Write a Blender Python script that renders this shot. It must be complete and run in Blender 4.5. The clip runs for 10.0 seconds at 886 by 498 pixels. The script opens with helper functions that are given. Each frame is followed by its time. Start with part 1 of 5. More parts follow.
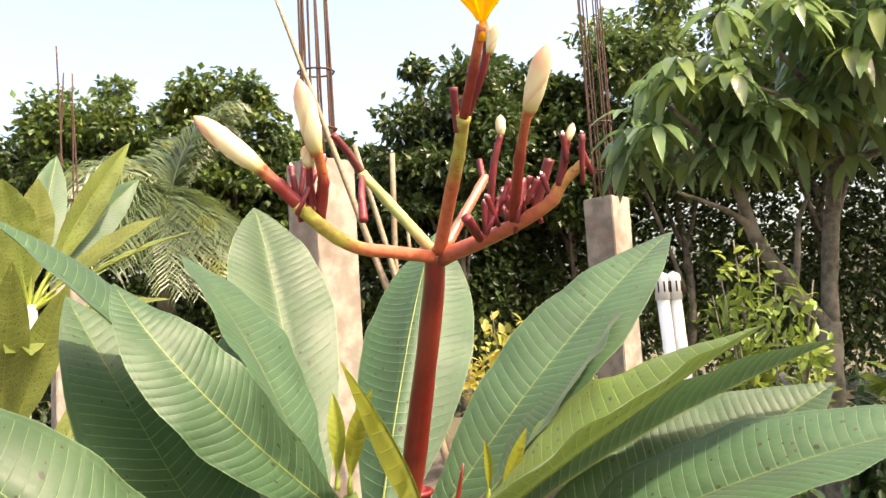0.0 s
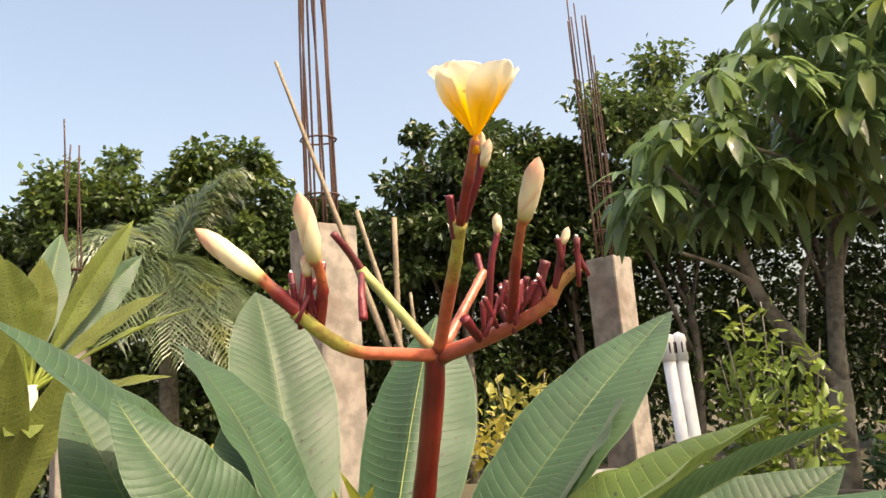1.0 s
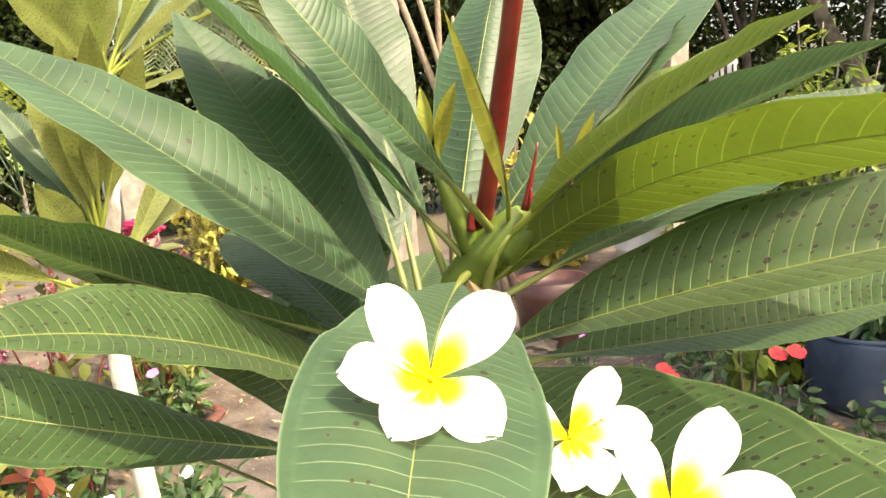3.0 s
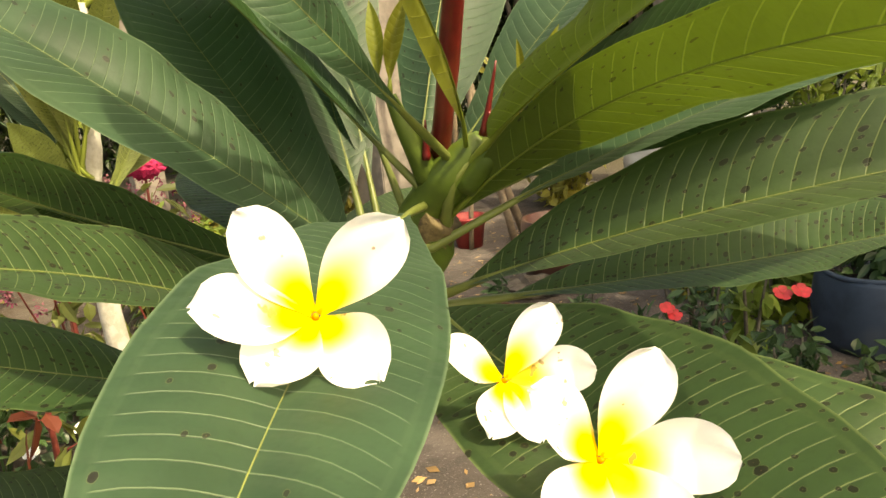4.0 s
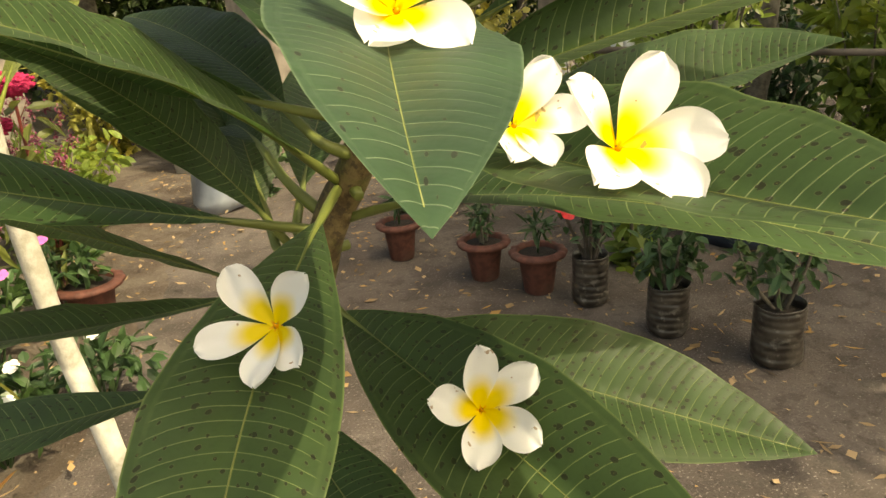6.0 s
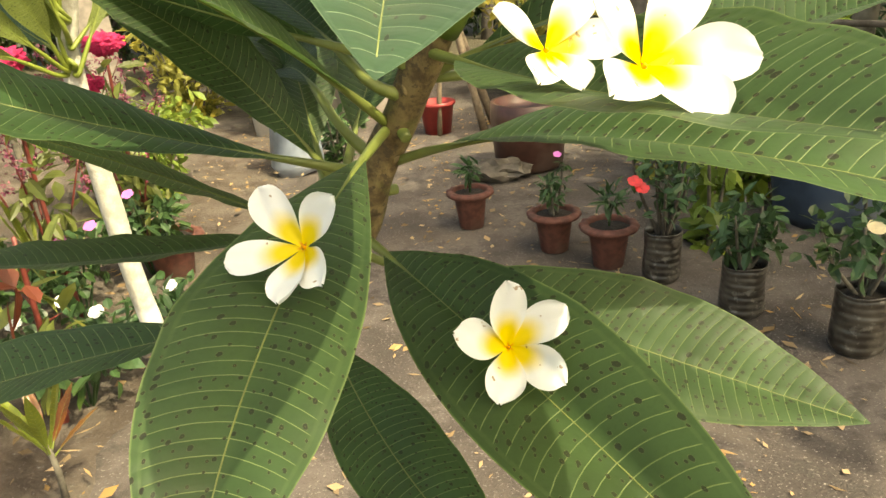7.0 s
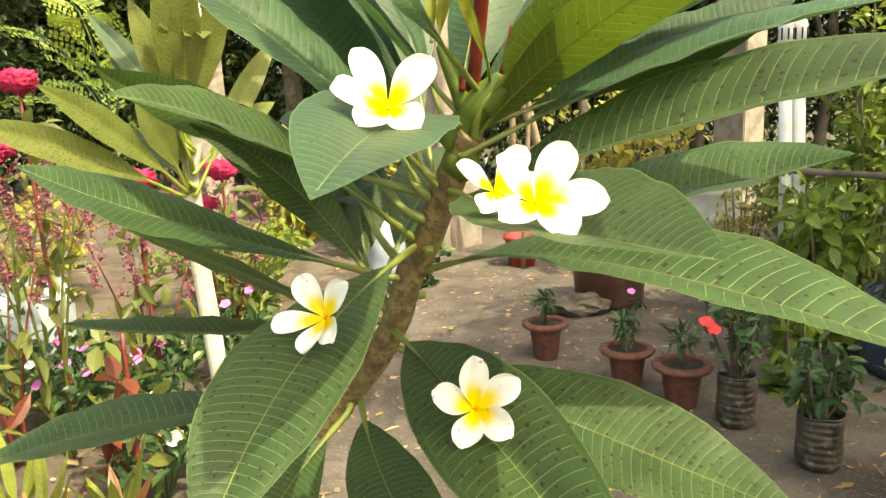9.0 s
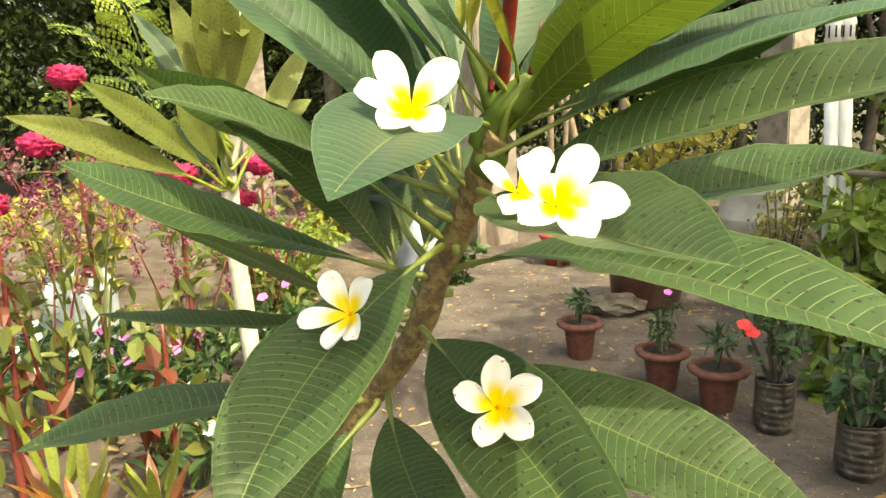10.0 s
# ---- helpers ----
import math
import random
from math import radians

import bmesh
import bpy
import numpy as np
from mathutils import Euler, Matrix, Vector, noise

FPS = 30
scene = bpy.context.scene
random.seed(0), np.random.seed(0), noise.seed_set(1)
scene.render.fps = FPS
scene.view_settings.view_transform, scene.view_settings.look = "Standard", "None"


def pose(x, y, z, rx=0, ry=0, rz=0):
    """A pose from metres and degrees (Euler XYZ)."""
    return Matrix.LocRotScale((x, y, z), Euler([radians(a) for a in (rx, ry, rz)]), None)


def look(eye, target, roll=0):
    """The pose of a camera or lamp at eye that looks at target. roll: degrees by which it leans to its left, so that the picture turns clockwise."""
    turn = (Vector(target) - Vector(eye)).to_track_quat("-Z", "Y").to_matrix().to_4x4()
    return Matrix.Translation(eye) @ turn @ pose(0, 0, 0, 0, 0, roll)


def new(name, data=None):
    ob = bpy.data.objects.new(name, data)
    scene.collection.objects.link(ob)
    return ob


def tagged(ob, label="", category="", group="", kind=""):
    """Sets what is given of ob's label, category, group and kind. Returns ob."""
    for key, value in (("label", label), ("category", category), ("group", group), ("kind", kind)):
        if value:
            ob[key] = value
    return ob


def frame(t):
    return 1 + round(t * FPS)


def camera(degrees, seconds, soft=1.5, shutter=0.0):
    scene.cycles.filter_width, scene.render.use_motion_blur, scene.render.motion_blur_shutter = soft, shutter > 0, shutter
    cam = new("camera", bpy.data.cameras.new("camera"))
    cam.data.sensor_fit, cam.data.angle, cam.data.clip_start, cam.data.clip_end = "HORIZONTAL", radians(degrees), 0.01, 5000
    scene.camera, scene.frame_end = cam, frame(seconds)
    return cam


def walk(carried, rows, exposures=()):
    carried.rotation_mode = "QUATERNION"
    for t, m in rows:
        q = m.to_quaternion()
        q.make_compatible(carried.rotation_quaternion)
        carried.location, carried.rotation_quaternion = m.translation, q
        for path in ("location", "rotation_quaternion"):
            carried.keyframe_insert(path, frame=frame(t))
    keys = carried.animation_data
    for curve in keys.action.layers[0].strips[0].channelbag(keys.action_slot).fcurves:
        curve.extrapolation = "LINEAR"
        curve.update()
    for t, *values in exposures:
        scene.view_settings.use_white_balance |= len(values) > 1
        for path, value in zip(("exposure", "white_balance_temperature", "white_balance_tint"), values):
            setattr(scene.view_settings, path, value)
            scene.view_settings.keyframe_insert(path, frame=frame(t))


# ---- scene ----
cam = camera(62.3, 10.0)
PATH = [
    (0, (0.123, 0.067, 1.183), (0.221, 2.056, 1.372), -3.5),
    (0.5, (0.127, 0.075, 1.198), (0.238, 2.031, 1.595), -4.9),
    (1, (0.125, 0.063, 1.195), (0.226, 2.029, 1.55), -4.5),
    (1.5, (0.118, 0.043, 1.188), (0.203, 2.024, 1.45), -4.4),
    (2, (0.111, 0.026, 1.17), (0.17, 2.025, 1.221), -5.3),
    (2.5, (0.106, 0.021, 1.148), (0.085, 2.013, 0.971), -4.6),
    (3, (0.104, 0.028, 1.139), (0.048, 1.998, 0.798), -4.3),
    (3.1, (0.104, 0.028, 1.138), (0.047, 1.995, 0.779), -4.3),
    (3.2, (0.106, 0.034, 1.135), (0.047, 1.995, 0.747), -4.2),
    (4.3, (0.13, 0.051, 1.127), (0.027, 1.969, 0.569), -5.0),
    (4.5, (0.128, 0.05, 1.125), (0.04, 1.952, 0.512), -4.9),
    (5, (0.12, 0.037, 1.119), (0.124, 1.933, 0.483), -4.5),
    (5.5, (0.096, 0.017, 1.108), (0.207, 1.914, 0.482), -4.5),
    (6, (0.083, 0.009, 1.09), (0.269, 1.869, 0.378), -4.7),
    (6.2, (0.083, 0.012, 1.084), (0.214, 1.855, 0.318), -4.7),
    (7.3, (0.102, -0.005, 1.074), (0.057, 1.842, 0.309), -4.6),
    (7.5, (0.103, -0.012, 1.074), (0.04, 1.844, 0.331), -4.7),
    (8, (0.113, -0.036, 1.084), (0.023, 1.888, 0.545), -4.6),
    (8.5, (0.13, -0.078, 1.09), (-0.048, 1.866, 0.654), -4.7),
    (9, (0.149, -0.099, 1.086), (-0.093, 1.843, 0.675), -2.8),
    (9.5, (0.155, -0.1, 1.088), (-0.15, 1.832, 0.672), -2.5),
    (10, (0.156, -0.102, 1.088), (-0.185, 1.825, 0.673), -2.5),
]
EXPOSURES = [(t, e, 7900 if t < 4 else 9400 if t < 7 else 8700, 10 if t < 4 else 0 if t < 7 else -4) for t, e in ((0, 2.0), (0.3, 1.62), (0.6, 1.4), (1.2, 1.4), (1.6, 1.52), (2.1, 2.02), (2.6, 2.14), (3.2, 1.9), (4.3, 0.95), (5.2, 0.72), (6.2, 1.05), (7.3, 1.62), (8.2, 1.78), (10.0, 1.72))]
walk(cam, [(t, look(eye, target, roll)) for t, eye, target, roll in PATH], EXPOSURES)

# ---- world and sun ----
SUN = Vector((0.46, -0.36, 0.81)).normalized()
world = bpy.data.worlds.new("sky")
scene.world = world
world.use_nodes = True
wn = world.node_tree
sky = wn.nodes.new("ShaderNodeTexSky")
sky.sky_type, sky.sun_disc = "NISHITA", False
sky.sun_elevation = math.asin(SUN.z)
sky.sun_rotation = math.atan2(SUN.x, SUN.y)
sky.air_density, sky.dust_density, sky.ozone_density = 1.0, 6.5, 0.7
wn.links.new(sky.outputs[0], wn.nodes["Background"].inputs[0])
wn.nodes["Background"].inputs[1].default_value = 0.15
lamp = bpy.data.lights.new("sun", "SUN")
lamp.energy, lamp.angle, lamp.color = 2.45, radians(0.6), (1.0, 0.94, 0.82)
sun = new("sun", lamp)
sun.matrix_world = look(SUN * 30, (0, 0, 0))


# ---- materials ----
class Mat:
    """A node material with short calls for its nodes."""

    def __init__(self, name):
        self.m = bpy.data.materials.new(name)
        self.m.use_nodes = True
        self.t = self.m.node_tree
        self.b = self.t.nodes["Principled BSDF"]
        self.out = self.t.nodes["Material Output"]

    def n(self, kind, **values):
        node = self.t.nodes.new("ShaderNode" + kind)
        if "operation" in values:
            node.operation = values["operation"]
        if "data_type" in values:
            node.data_type = values["data_type"]
        if "feature" in values:
            node.feature = values["feature"]
        if "interpolation_type" in values:
            node.interpolation_type = values["interpolation_type"]
        return node

    def put(self, socket, value):
        if hasattr(value, "links"):
            self.t.links.new(value, socket)
        elif isinstance(value, tuple) and len(value) == 3 and socket.type == "RGBA":
            socket.default_value = (*value, 1)
        else:
            socket.default_value = value

    def math(self, op, a, b=0.0, c=0.0):
        node = self.n("Math", operation=op)
        for s, v in zip(node.inputs, (a, b, c)):
            self.put(s, v)
        return node.outputs[0]

    def mix(self, f, a, b):
        node = self.n("Mix", data_type="RGBA")
        self.put(node.inputs[0], f)
        self.put(node.inputs[6], a)
        self.put(node.inputs[7], b)
        return node.outputs[2]

    def step(self, v, lo, hi):
        node = self.n("MapRange", interpolation_type="SMOOTHSTEP")
        for s, x in zip(node.inputs, (v, lo, hi, 0.0, 1.0)):
            self.put(s, x)
        return node.outputs[0]

    def coords(self, kind="Object"):
        return self.n("TexCoord").outputs[kind]

    def noise(self, scale, detail=3.0, vec=None, rough=0.55):
        node = self.n("TexNoise")
        self.put(node.inputs["Vector"], vec if vec is not None else self.coords())
        node.inputs["Scale"].default_value, node.inputs["Detail"].default_value = scale, detail
        node.inputs["Roughness"].default_value = rough
        return node.outputs[0]

    def rand(self):
        return self.n("ObjectInfo").outputs["Random"]

    def island(self):
        return self.n("NewGeometry").outputs["Random Per Island"]

    def bump(self, height, strength=0.4, distance=0.002):
        node = self.n("Bump")
        node.inputs["Strength"].default_value, node.inputs["Distance"].default_value = strength, distance
        self.put(node.inputs["Height"], height)
        self.t.links.new(node.outputs[0], self.b.inputs["Normal"])
        return node.outputs[0]

    def done(self, color, rough=0.6, metal=0.0, spec=0.5):
        self.put(self.b.inputs["Base Color"], color)
        self.put(self.b.inputs["Roughness"], rough)
        self.put(self.b.inputs["Metallic"], metal)
        self.put(self.b.inputs["Specular IOR Level"], spec)
        return self.m

    def thin(self, color, share):
        """Lets part of the light through, as a leaf or petal does."""
        tr = self.n("BsdfTranslucent")
        self.put(tr.inputs[0], color)
        mx = self.n("MixShader")
        self.put(mx.inputs[0], share)
        self.t.links.new(self.b.outputs[0], mx.inputs[1])
        self.t.links.new(tr.outputs[0], mx.inputs[2])
        self.t.links.new(mx.outputs[0], self.out.inputs[0])
        return self.m


def plain(name, color, rough=0.6, metal=0.0, var=0.25, scale=30.0, relief=0.2, dirt=None):
    """A surface with fine grain and broad stains."""
    m = Mat(name)
    dark = tuple(c * (1 - var) for c in color)
    c = m.mix(m.step(m.noise(scale, 4), 0.35, 0.65), dark, color)
    if dirt:
        c = m.mix(m.math("MULTIPLY", m.step(m.noise(scale * 0.22, 3), 0.5, 0.68), 0.75), c, dirt)
    m.bump(m.noise(scale * 3, 4), relief, 0.003)
    return m.done(c, rough, metal)


def leaf_material(name, base, vein, spots=0.0, glow=0.3, gloss=0.5, ribs=31.0, veins=0.52):
    """A broad leaf: pale feather veins, mottling, dark insect spots, some light through the blade."""
    m = Mat(name)
    uv = m.n("SeparateXYZ")
    m.t.links.new(m.coords("UV"), uv.inputs[0])
    u, v = uv.outputs[0], m.math("ABSOLUTE", uv.outputs[1])
    wob = m.math("MULTIPLY", m.math("SUBTRACT", m.noise(45, 2), 0.5), 0.0045)
    k = m.math("ADD", u, wob)
    saw = m.math("FRACT", m.math("MULTIPLY", k, ribs))
    near = m.math("ABSOLUTE", m.math("SUBTRACT", saw, 0.5))
    rib = m.math("SUBTRACT", 1.0, m.step(near, 0.010, 0.046))
    rib = m.math("MULTIPLY", rib, m.math("SUBTRACT", 1.0, m.step(v, 0.80, 0.9)))
    edge = m.math("SUBTRACT", 1.0, m.step(m.math("ABSOLUTE", m.math("SUBTRACT", v, 0.88)), 0.01, 0.04))
    rib = m.math("MAXIMUM", rib, m.math("MULTIPLY", edge, 0.09))
    rib = m.math("MULTIPLY", rib, m.math("ADD", 0.25, m.noise(33, 3)))
    mott = m.step(m.noise(28, 4), 0.3, 0.7)
    c = m.mix(mott, tuple(x * 0.78 for x in base), tuple(min(1, x * 1.18) for x in base))
    tint = m.n("HueSaturation")
    m.put(tint.inputs["Hue"], m.math("ADD", 0.49, m.math("MULTIPLY", m.rand(), 0.02)))
    m.put(tint.inputs["Value"], m.math("ADD", 0.88, m.math("MULTIPLY", m.rand(), 0.24)))
    m.t.links.new(c, tint.inputs["Color"])
    c = tint.outputs[0]
    c = m.mix(m.math("MULTIPLY", rib, veins), c, vein)
    c = m.mix(m.math("MULTIPLY", m.step(v, 0.97, 0.995), 0.4), c, vein)
    c = m.mix(m.math("MULTIPLY", m.step(m.noise(9, 3), 0.5, 0.75), 0.35), c, (base[0] * 1.5, base[1] * 1.15, base[2] * 0.8))
    c = m.mix(m.math("MULTIPLY", m.step(m.noise(420, 2), 0.5, 0.7), 0.22), c, tuple(x * 0.55 for x in base))
    if spots:
        vo = m.n("TexVoronoi", feature="F1")
        vo.voronoi_dimensions = "2D"
        flat = m.n("CombineXYZ")
        m.put(flat.inputs[0], m.math("ADD", m.math("MULTIPLY", u, 58.0), m.math("MULTIPLY", m.rand(), 90.0)))
        m.put(flat.inputs[1], m.math("MULTIPLY", uv.outputs[1], 8.0))
        m.t.links.new(flat.outputs[0], vo.inputs["Vector"])
        vo.inputs["Scale"].default_value = 1.0
        cell = m.n("SeparateColor")
        m.t.links.new(vo.outputs["Color"], cell.inputs[0])
        keep = m.step(m.math("ADD", cell.outputs[0], m.math("MULTIPLY", m.noise(16, 3), 0.9)), 1.40 - 0.66 * spots, 1.41 - 0.66 * spots)
        size = m.math("ADD", 0.125, m.math("MULTIPLY", m.math("POWER", cell.outputs[1], 3.0), 0.20))
        far = m.math("ADD", vo.outputs["Distance"], m.math("MULTIPLY", m.math("SUBTRACT", m.noise(900, 2), 0.5), 0.16))
        dot = m.math("SUBTRACT", 1.0, m.step(far, size, m.math("ADD", size, 0.02)))
        dot = m.math("MULTIPLY", dot, keep)
        rim = m.math("MULTIPLY", m.math("SUBTRACT", 1.0, m.step(far, m.math("ADD", size, 0.03), m.math("ADD", size, 0.06))), keep)
        c = m.mix(m.math("MULTIPLY", rim, 0.35), c, (0.16, 0.17, 0.06))
        core = m.math("MULTIPLY", m.math("SUBTRACT", 1.0, m.step(far, 0.01, 0.05)), m.step(cell.outputs[2], 0.55, 0.6))
        c = m.mix(m.math("MULTIPLY", dot, 0.95), c, m.mix(core, (0.006, 0.004, 0.002), (0.11, 0.065, 0.025)))
    h = m.math("ADD", m.math("MULTIPLY", rib, -0.8), m.math("MULTIPLY", m.noise(240, 2), 0.35))
    h = m.math("ADD", h, m.math("MULTIPLY", m.step(near, 0.0, 0.42), 0.17))
    m.bump(h, 0.55, 0.0011)
    m.done(c, m.math("ADD", gloss, m.math("MULTIPLY", mott, 0.10)), 0.0, 0.5)
    m.b.inputs["Sheen Weight"].default_value, m.b.inputs["Sheen Roughness"].default_value = 0.07, 0.45
    back = m.mix(0.5, c, tuple(min(1, 2.0 * x) for x in (base[0] * 1.2, base[1] * 1.15, base[2] * 0.5)))
    return m.thin(back, glow)


def foliage_material(name, base, vary=0.5, glow=0.3, rough=0.45):
    """Small leaves by the hundred, each a little different."""
    m = Mat(name)
    r = m.island()
    c = m.mix(r, tuple(x * (1 - vary) for x in base), tuple(x * (1 + vary) for x in base))
    c = m.mix(m.step(m.noise(2.5, 2), 0.45, 0.7), c, tuple(x * y for x, y in zip(base, (1.5, 1.2, 0.6))))
    m.done(c, rough, 0.0, 0.4)
    return m.thin(m.mix(0.4, c, tuple(min(1, 2.2 * x) for x in base)), glow)


def bark_material(name, a, b, scale=40.0, band=0.0):
    m = Mat(name)
    n1, n2 = m.noise(scale, 5, None, 0.65), m.noise(scale * 0.18, 3)
    c = m.mix(m.step(n1, 0.35, 0.65), a, b)
    c = m.mix(m.math("MULTIPLY", m.step(n2, 0.5, 0.62), 0.6), c, tuple(min(1, x * 1.7) for x in b))
    m.bump(n1, 0.7, 0.004)
    return m.done(c, 0.85)


M_LEAF = leaf_material("plumeria_leaf_green", (0.033, 0.077, 0.033), (0.24, 0.33, 0.18), 0.05, 0.32, 0.48, 47.0, veins=0.66)
M_LEAF_OLD = leaf_material("plumeria_leaf_spotted", (0.037, 0.076, 0.022), (0.28, 0.35, 0.13), 0.66, 0.38, 0.48, 43.0, veins=0.85)
M_LEAF_YOUNG = leaf_material("plumeria_leaf_young", (0.066, 0.108, 0.013), (0.24, 0.30, 0.06), 0.15, 0.26, veins=0.85)
M_SPROUT = leaf_material("plumeria_leaf_budding", (0.155, 0.170, 0.012), (0.22, 0.23, 0.03), 0.0, 0.36, 0.45, 13.0)
M_LEAF_PALE = leaf_material("plumeria_leaf_yellowed", (0.130, 0.160, 0.036), (0.36, 0.38, 0.14), 0.72, 0.36, 0.48)
M_RIB = plain("leaf_midrib", (0.165, 0.195, 0.048), 0.45, 0, 0.2, 60, 0.1)
M_RIB_YOUNG = plain("leaf_midrib_young", (0.19, 0.23, 0.035), 0.45, 0, 0.2, 60, 0.1)
def stem_material():
    m = Mat("plumeria_bark")
    n1, n2 = m.noise(95, 5, None, 0.65), m.noise(34, 3)
    c = m.mix(m.step(n1, 0.36, 0.62), (0.075, 0.048, 0.020), (0.20, 0.145, 0.062))
    c = m.mix(m.math("MULTIPLY", m.step(n2, 0.52, 0.66), 0.6), c, (0.120, 0.125, 0.032))
    c = m.mix(m.math("MULTIPLY", m.step(m.noise(210, 4), 0.55, 0.62), 0.7), c, (0.05, 0.035, 0.02))
    m.bump(n1, 0.7, 0.003)
    return m.done(c, 0.7)


M_TRUNK = stem_material()
M_STEMTIP = plain("plumeria_green_tip", (0.090, 0.138, 0.016), 0.5, 0, 0.3, 70, 0.1)
M_STALK = plain("red_stalk", (0.14, 0.008, 0.009), 0.33, 0, 0.35, 90, 0.12, (0.20, 0.03, 0.02))
M_PINK = plain("pink_branch", (0.40, 0.11, 0.075), 0.38, 0, 0.45, 90, 0.2, (0.36, 0.12, 0.06))
M_LIME = plain("lime_branch", (0.33, 0.34, 0.11), 0.5, 0, 0.35, 90, 0.2, (0.32, 0.13, 0.05))
def shoot_material(name, low, high, start, end):
    """A young shoot: one colour passes into another along its length, with fine streaks and scars."""
    m = Mat(name)
    uv = m.n("SeparateXYZ")
    m.t.links.new(m.coords("UV"), uv.inputs[0])
    k = m.math("ADD", uv.outputs[0], m.math("MULTIPLY", m.math("SUBTRACT", m.noise(170, 3), 0.5), 0.45))
    c = m.mix(m.step(k, start, end), low, high)
    c = m.mix(m.math("MULTIPLY", m.step(m.noise(330, 4), 0.42, 0.66), 0.45), c, tuple(0.5 * x for x in low))
    c = m.mix(m.math("MULTIPLY", m.step(m.noise(620, 2), 0.64, 0.70), 0.6), c, (0.05, 0.02, 0.012))
    m.bump(m.noise(500, 3), 0.3, 0.0008)
    return m.done(c, 0.4)


M_ARM = shoot_material("pink_to_lime_shoot", (0.42, 0.105, 0.055), (0.34, 0.33, 0.07), 0.42, 0.72)
M_ARM_ORANGE = shoot_material("pink_to_orange_shoot", (0.36, 0.085, 0.05), (0.42, 0.24, 0.07), 0.45, 0.95)
M_PEDICEL = shoot_material("red_to_orange_pedicel", (0.20, 0.016, 0.016), (0.38, 0.10, 0.035), 0.45, 0.85)
M_STUB = plain("dark_red_stub", (0.15, 0.010, 0.018), 0.5, 0, 0.4, 120, 0.2, (0.10, 0.03, 0.03))
M_CONCRETE = plain("raw_concrete", (0.29, 0.25, 0.215), 0.9, 0, 0.4, 9, 0.6, (0.16, 0.11, 0.085))
M_RUST = plain("rusty_steel", (0.075, 0.034, 0.024), 0.75, 0.3, 0.45, 60, 0.4)
M_TERRA = plain("terracotta", (0.125, 0.043, 0.030), 0.75, 0, 0.4, 40, 0.3, (0.085, 0.045, 0.034))
M_SOIL = plain("potting_soil", (0.028, 0.020, 0.015), 0.95, 0, 0.5, 80, 0.8)
M_PVC = plain("white_pvc", (0.74, 0.75, 0.76), 0.4, 0, 0.08, 30, 0.05, (0.5, 0.5, 0.48))
M_BAMBOO = plain("dry_bamboo", (0.24, 0.18, 0.12), 0.7, 0, 0.3, 40, 0.2)


# ---- shapes ----
def part(name, bm, material, parent=None, label="", smooth=True, mats=None):
    me = bpy.data.meshes.new(name)
    bm.to_mesh(me)
    bm.free()
    for mm in mats or [material]:
        me.materials.append(mm)
    if smooth:
        me.polygons.foreach_set("use_smooth", [True] * len(me.polygons))
    ob = new(name, me)
    ob.parent = parent
    if label:
        tagged(ob, label)
    return ob


def thing(name, label, category, group="", kind="", at=(0, 0, 0)):
    ob = new(name)
    ob.empty_display_size = 0.05
    ob.location = at
    return tagged(ob, label, category, group, kind)


def raw(name, verts, faces, material, parent=None, smooth=False):
    me = bpy.data.meshes.new(name)
    me.from_pydata([tuple(v) for v in verts], [], faces)
    me.materials.append(material)
    if smooth:
        me.polygons.foreach_set("use_smooth", [True] * len(me.polygons))
    ob = new(name, me)
    ob.parent = parent
    return ob


def frame_along(d, hint=Vector((0, 0, 1))):
    d = d.normalized()
    if abs(d.dot(hint)) > 0.97:
        hint = Vector((1, 0, 0))
    s = d.cross(hint).normalized()
    return s, s.cross(d).normalized()


def tube(bm, pts, radii, seg=10, caps=True, wob=0.0):
    """A tapered tube along points."""
    pts = [Vector(p) for p in pts]
    rings = []
    for i, p in enumerate(pts):
        d = pts[min(i + 1, len(pts) - 1)] - pts[max(i - 1, 0)]
        s, n = frame_along(d, Vector((0.13, 0.31, 0.94)))
        ring = []
        for k in range(seg):
            a = 2 * math.pi * k / seg
            r = radii[i] * (1 + wob * noise.noise(Vector((p.x * 40 + math.cos(a), p.y * 40 + math.sin(a), p.z * 40))))
            ring.append(bm.verts.new(p + s * (r * math.cos(a)) + n * (r * math.sin(a))))
        rings.append(ring)
    for r0, r1 in zip(rings, rings[1:]):
        for k in range(seg):
            bm.faces.new((r0[k], r0[(k + 1) % seg], r1[(k + 1) % seg], r1[k]))
    if caps:
        bm.faces.new(rings[0][::-1])
        bm.faces.new(rings[-1])
    return rings


def bez(b, c, t, u):
    return b * ((1 - u) ** 2) + c * (2 * u * (1 - u)) + t * (u * u)


def smooth_path(pts, n=24):
    """Points of a smooth line through the given ones."""
    pts = [Vector(p) for p in pts]
    ext = [2 * pts[0] - pts[1]] + pts + [2 * pts[-1] - pts[-2]]
    out = []
    for i in range(len(pts) - 1):
        p0, p1, p2, p3 = ext[i : i + 4]
        steps = max(2, n // (len(pts) - 1))
        for k in range(steps):
            u = k / steps
            out.append(0.5 * (2 * p1 + (p2 - p0) * u + (2 * p0 - 5 * p1 + 4 * p2 - p3) * u * u + (3 * p1 - p0 - 3 * p2 + p3) * u**3))
    out.append(pts[-1])
    return out


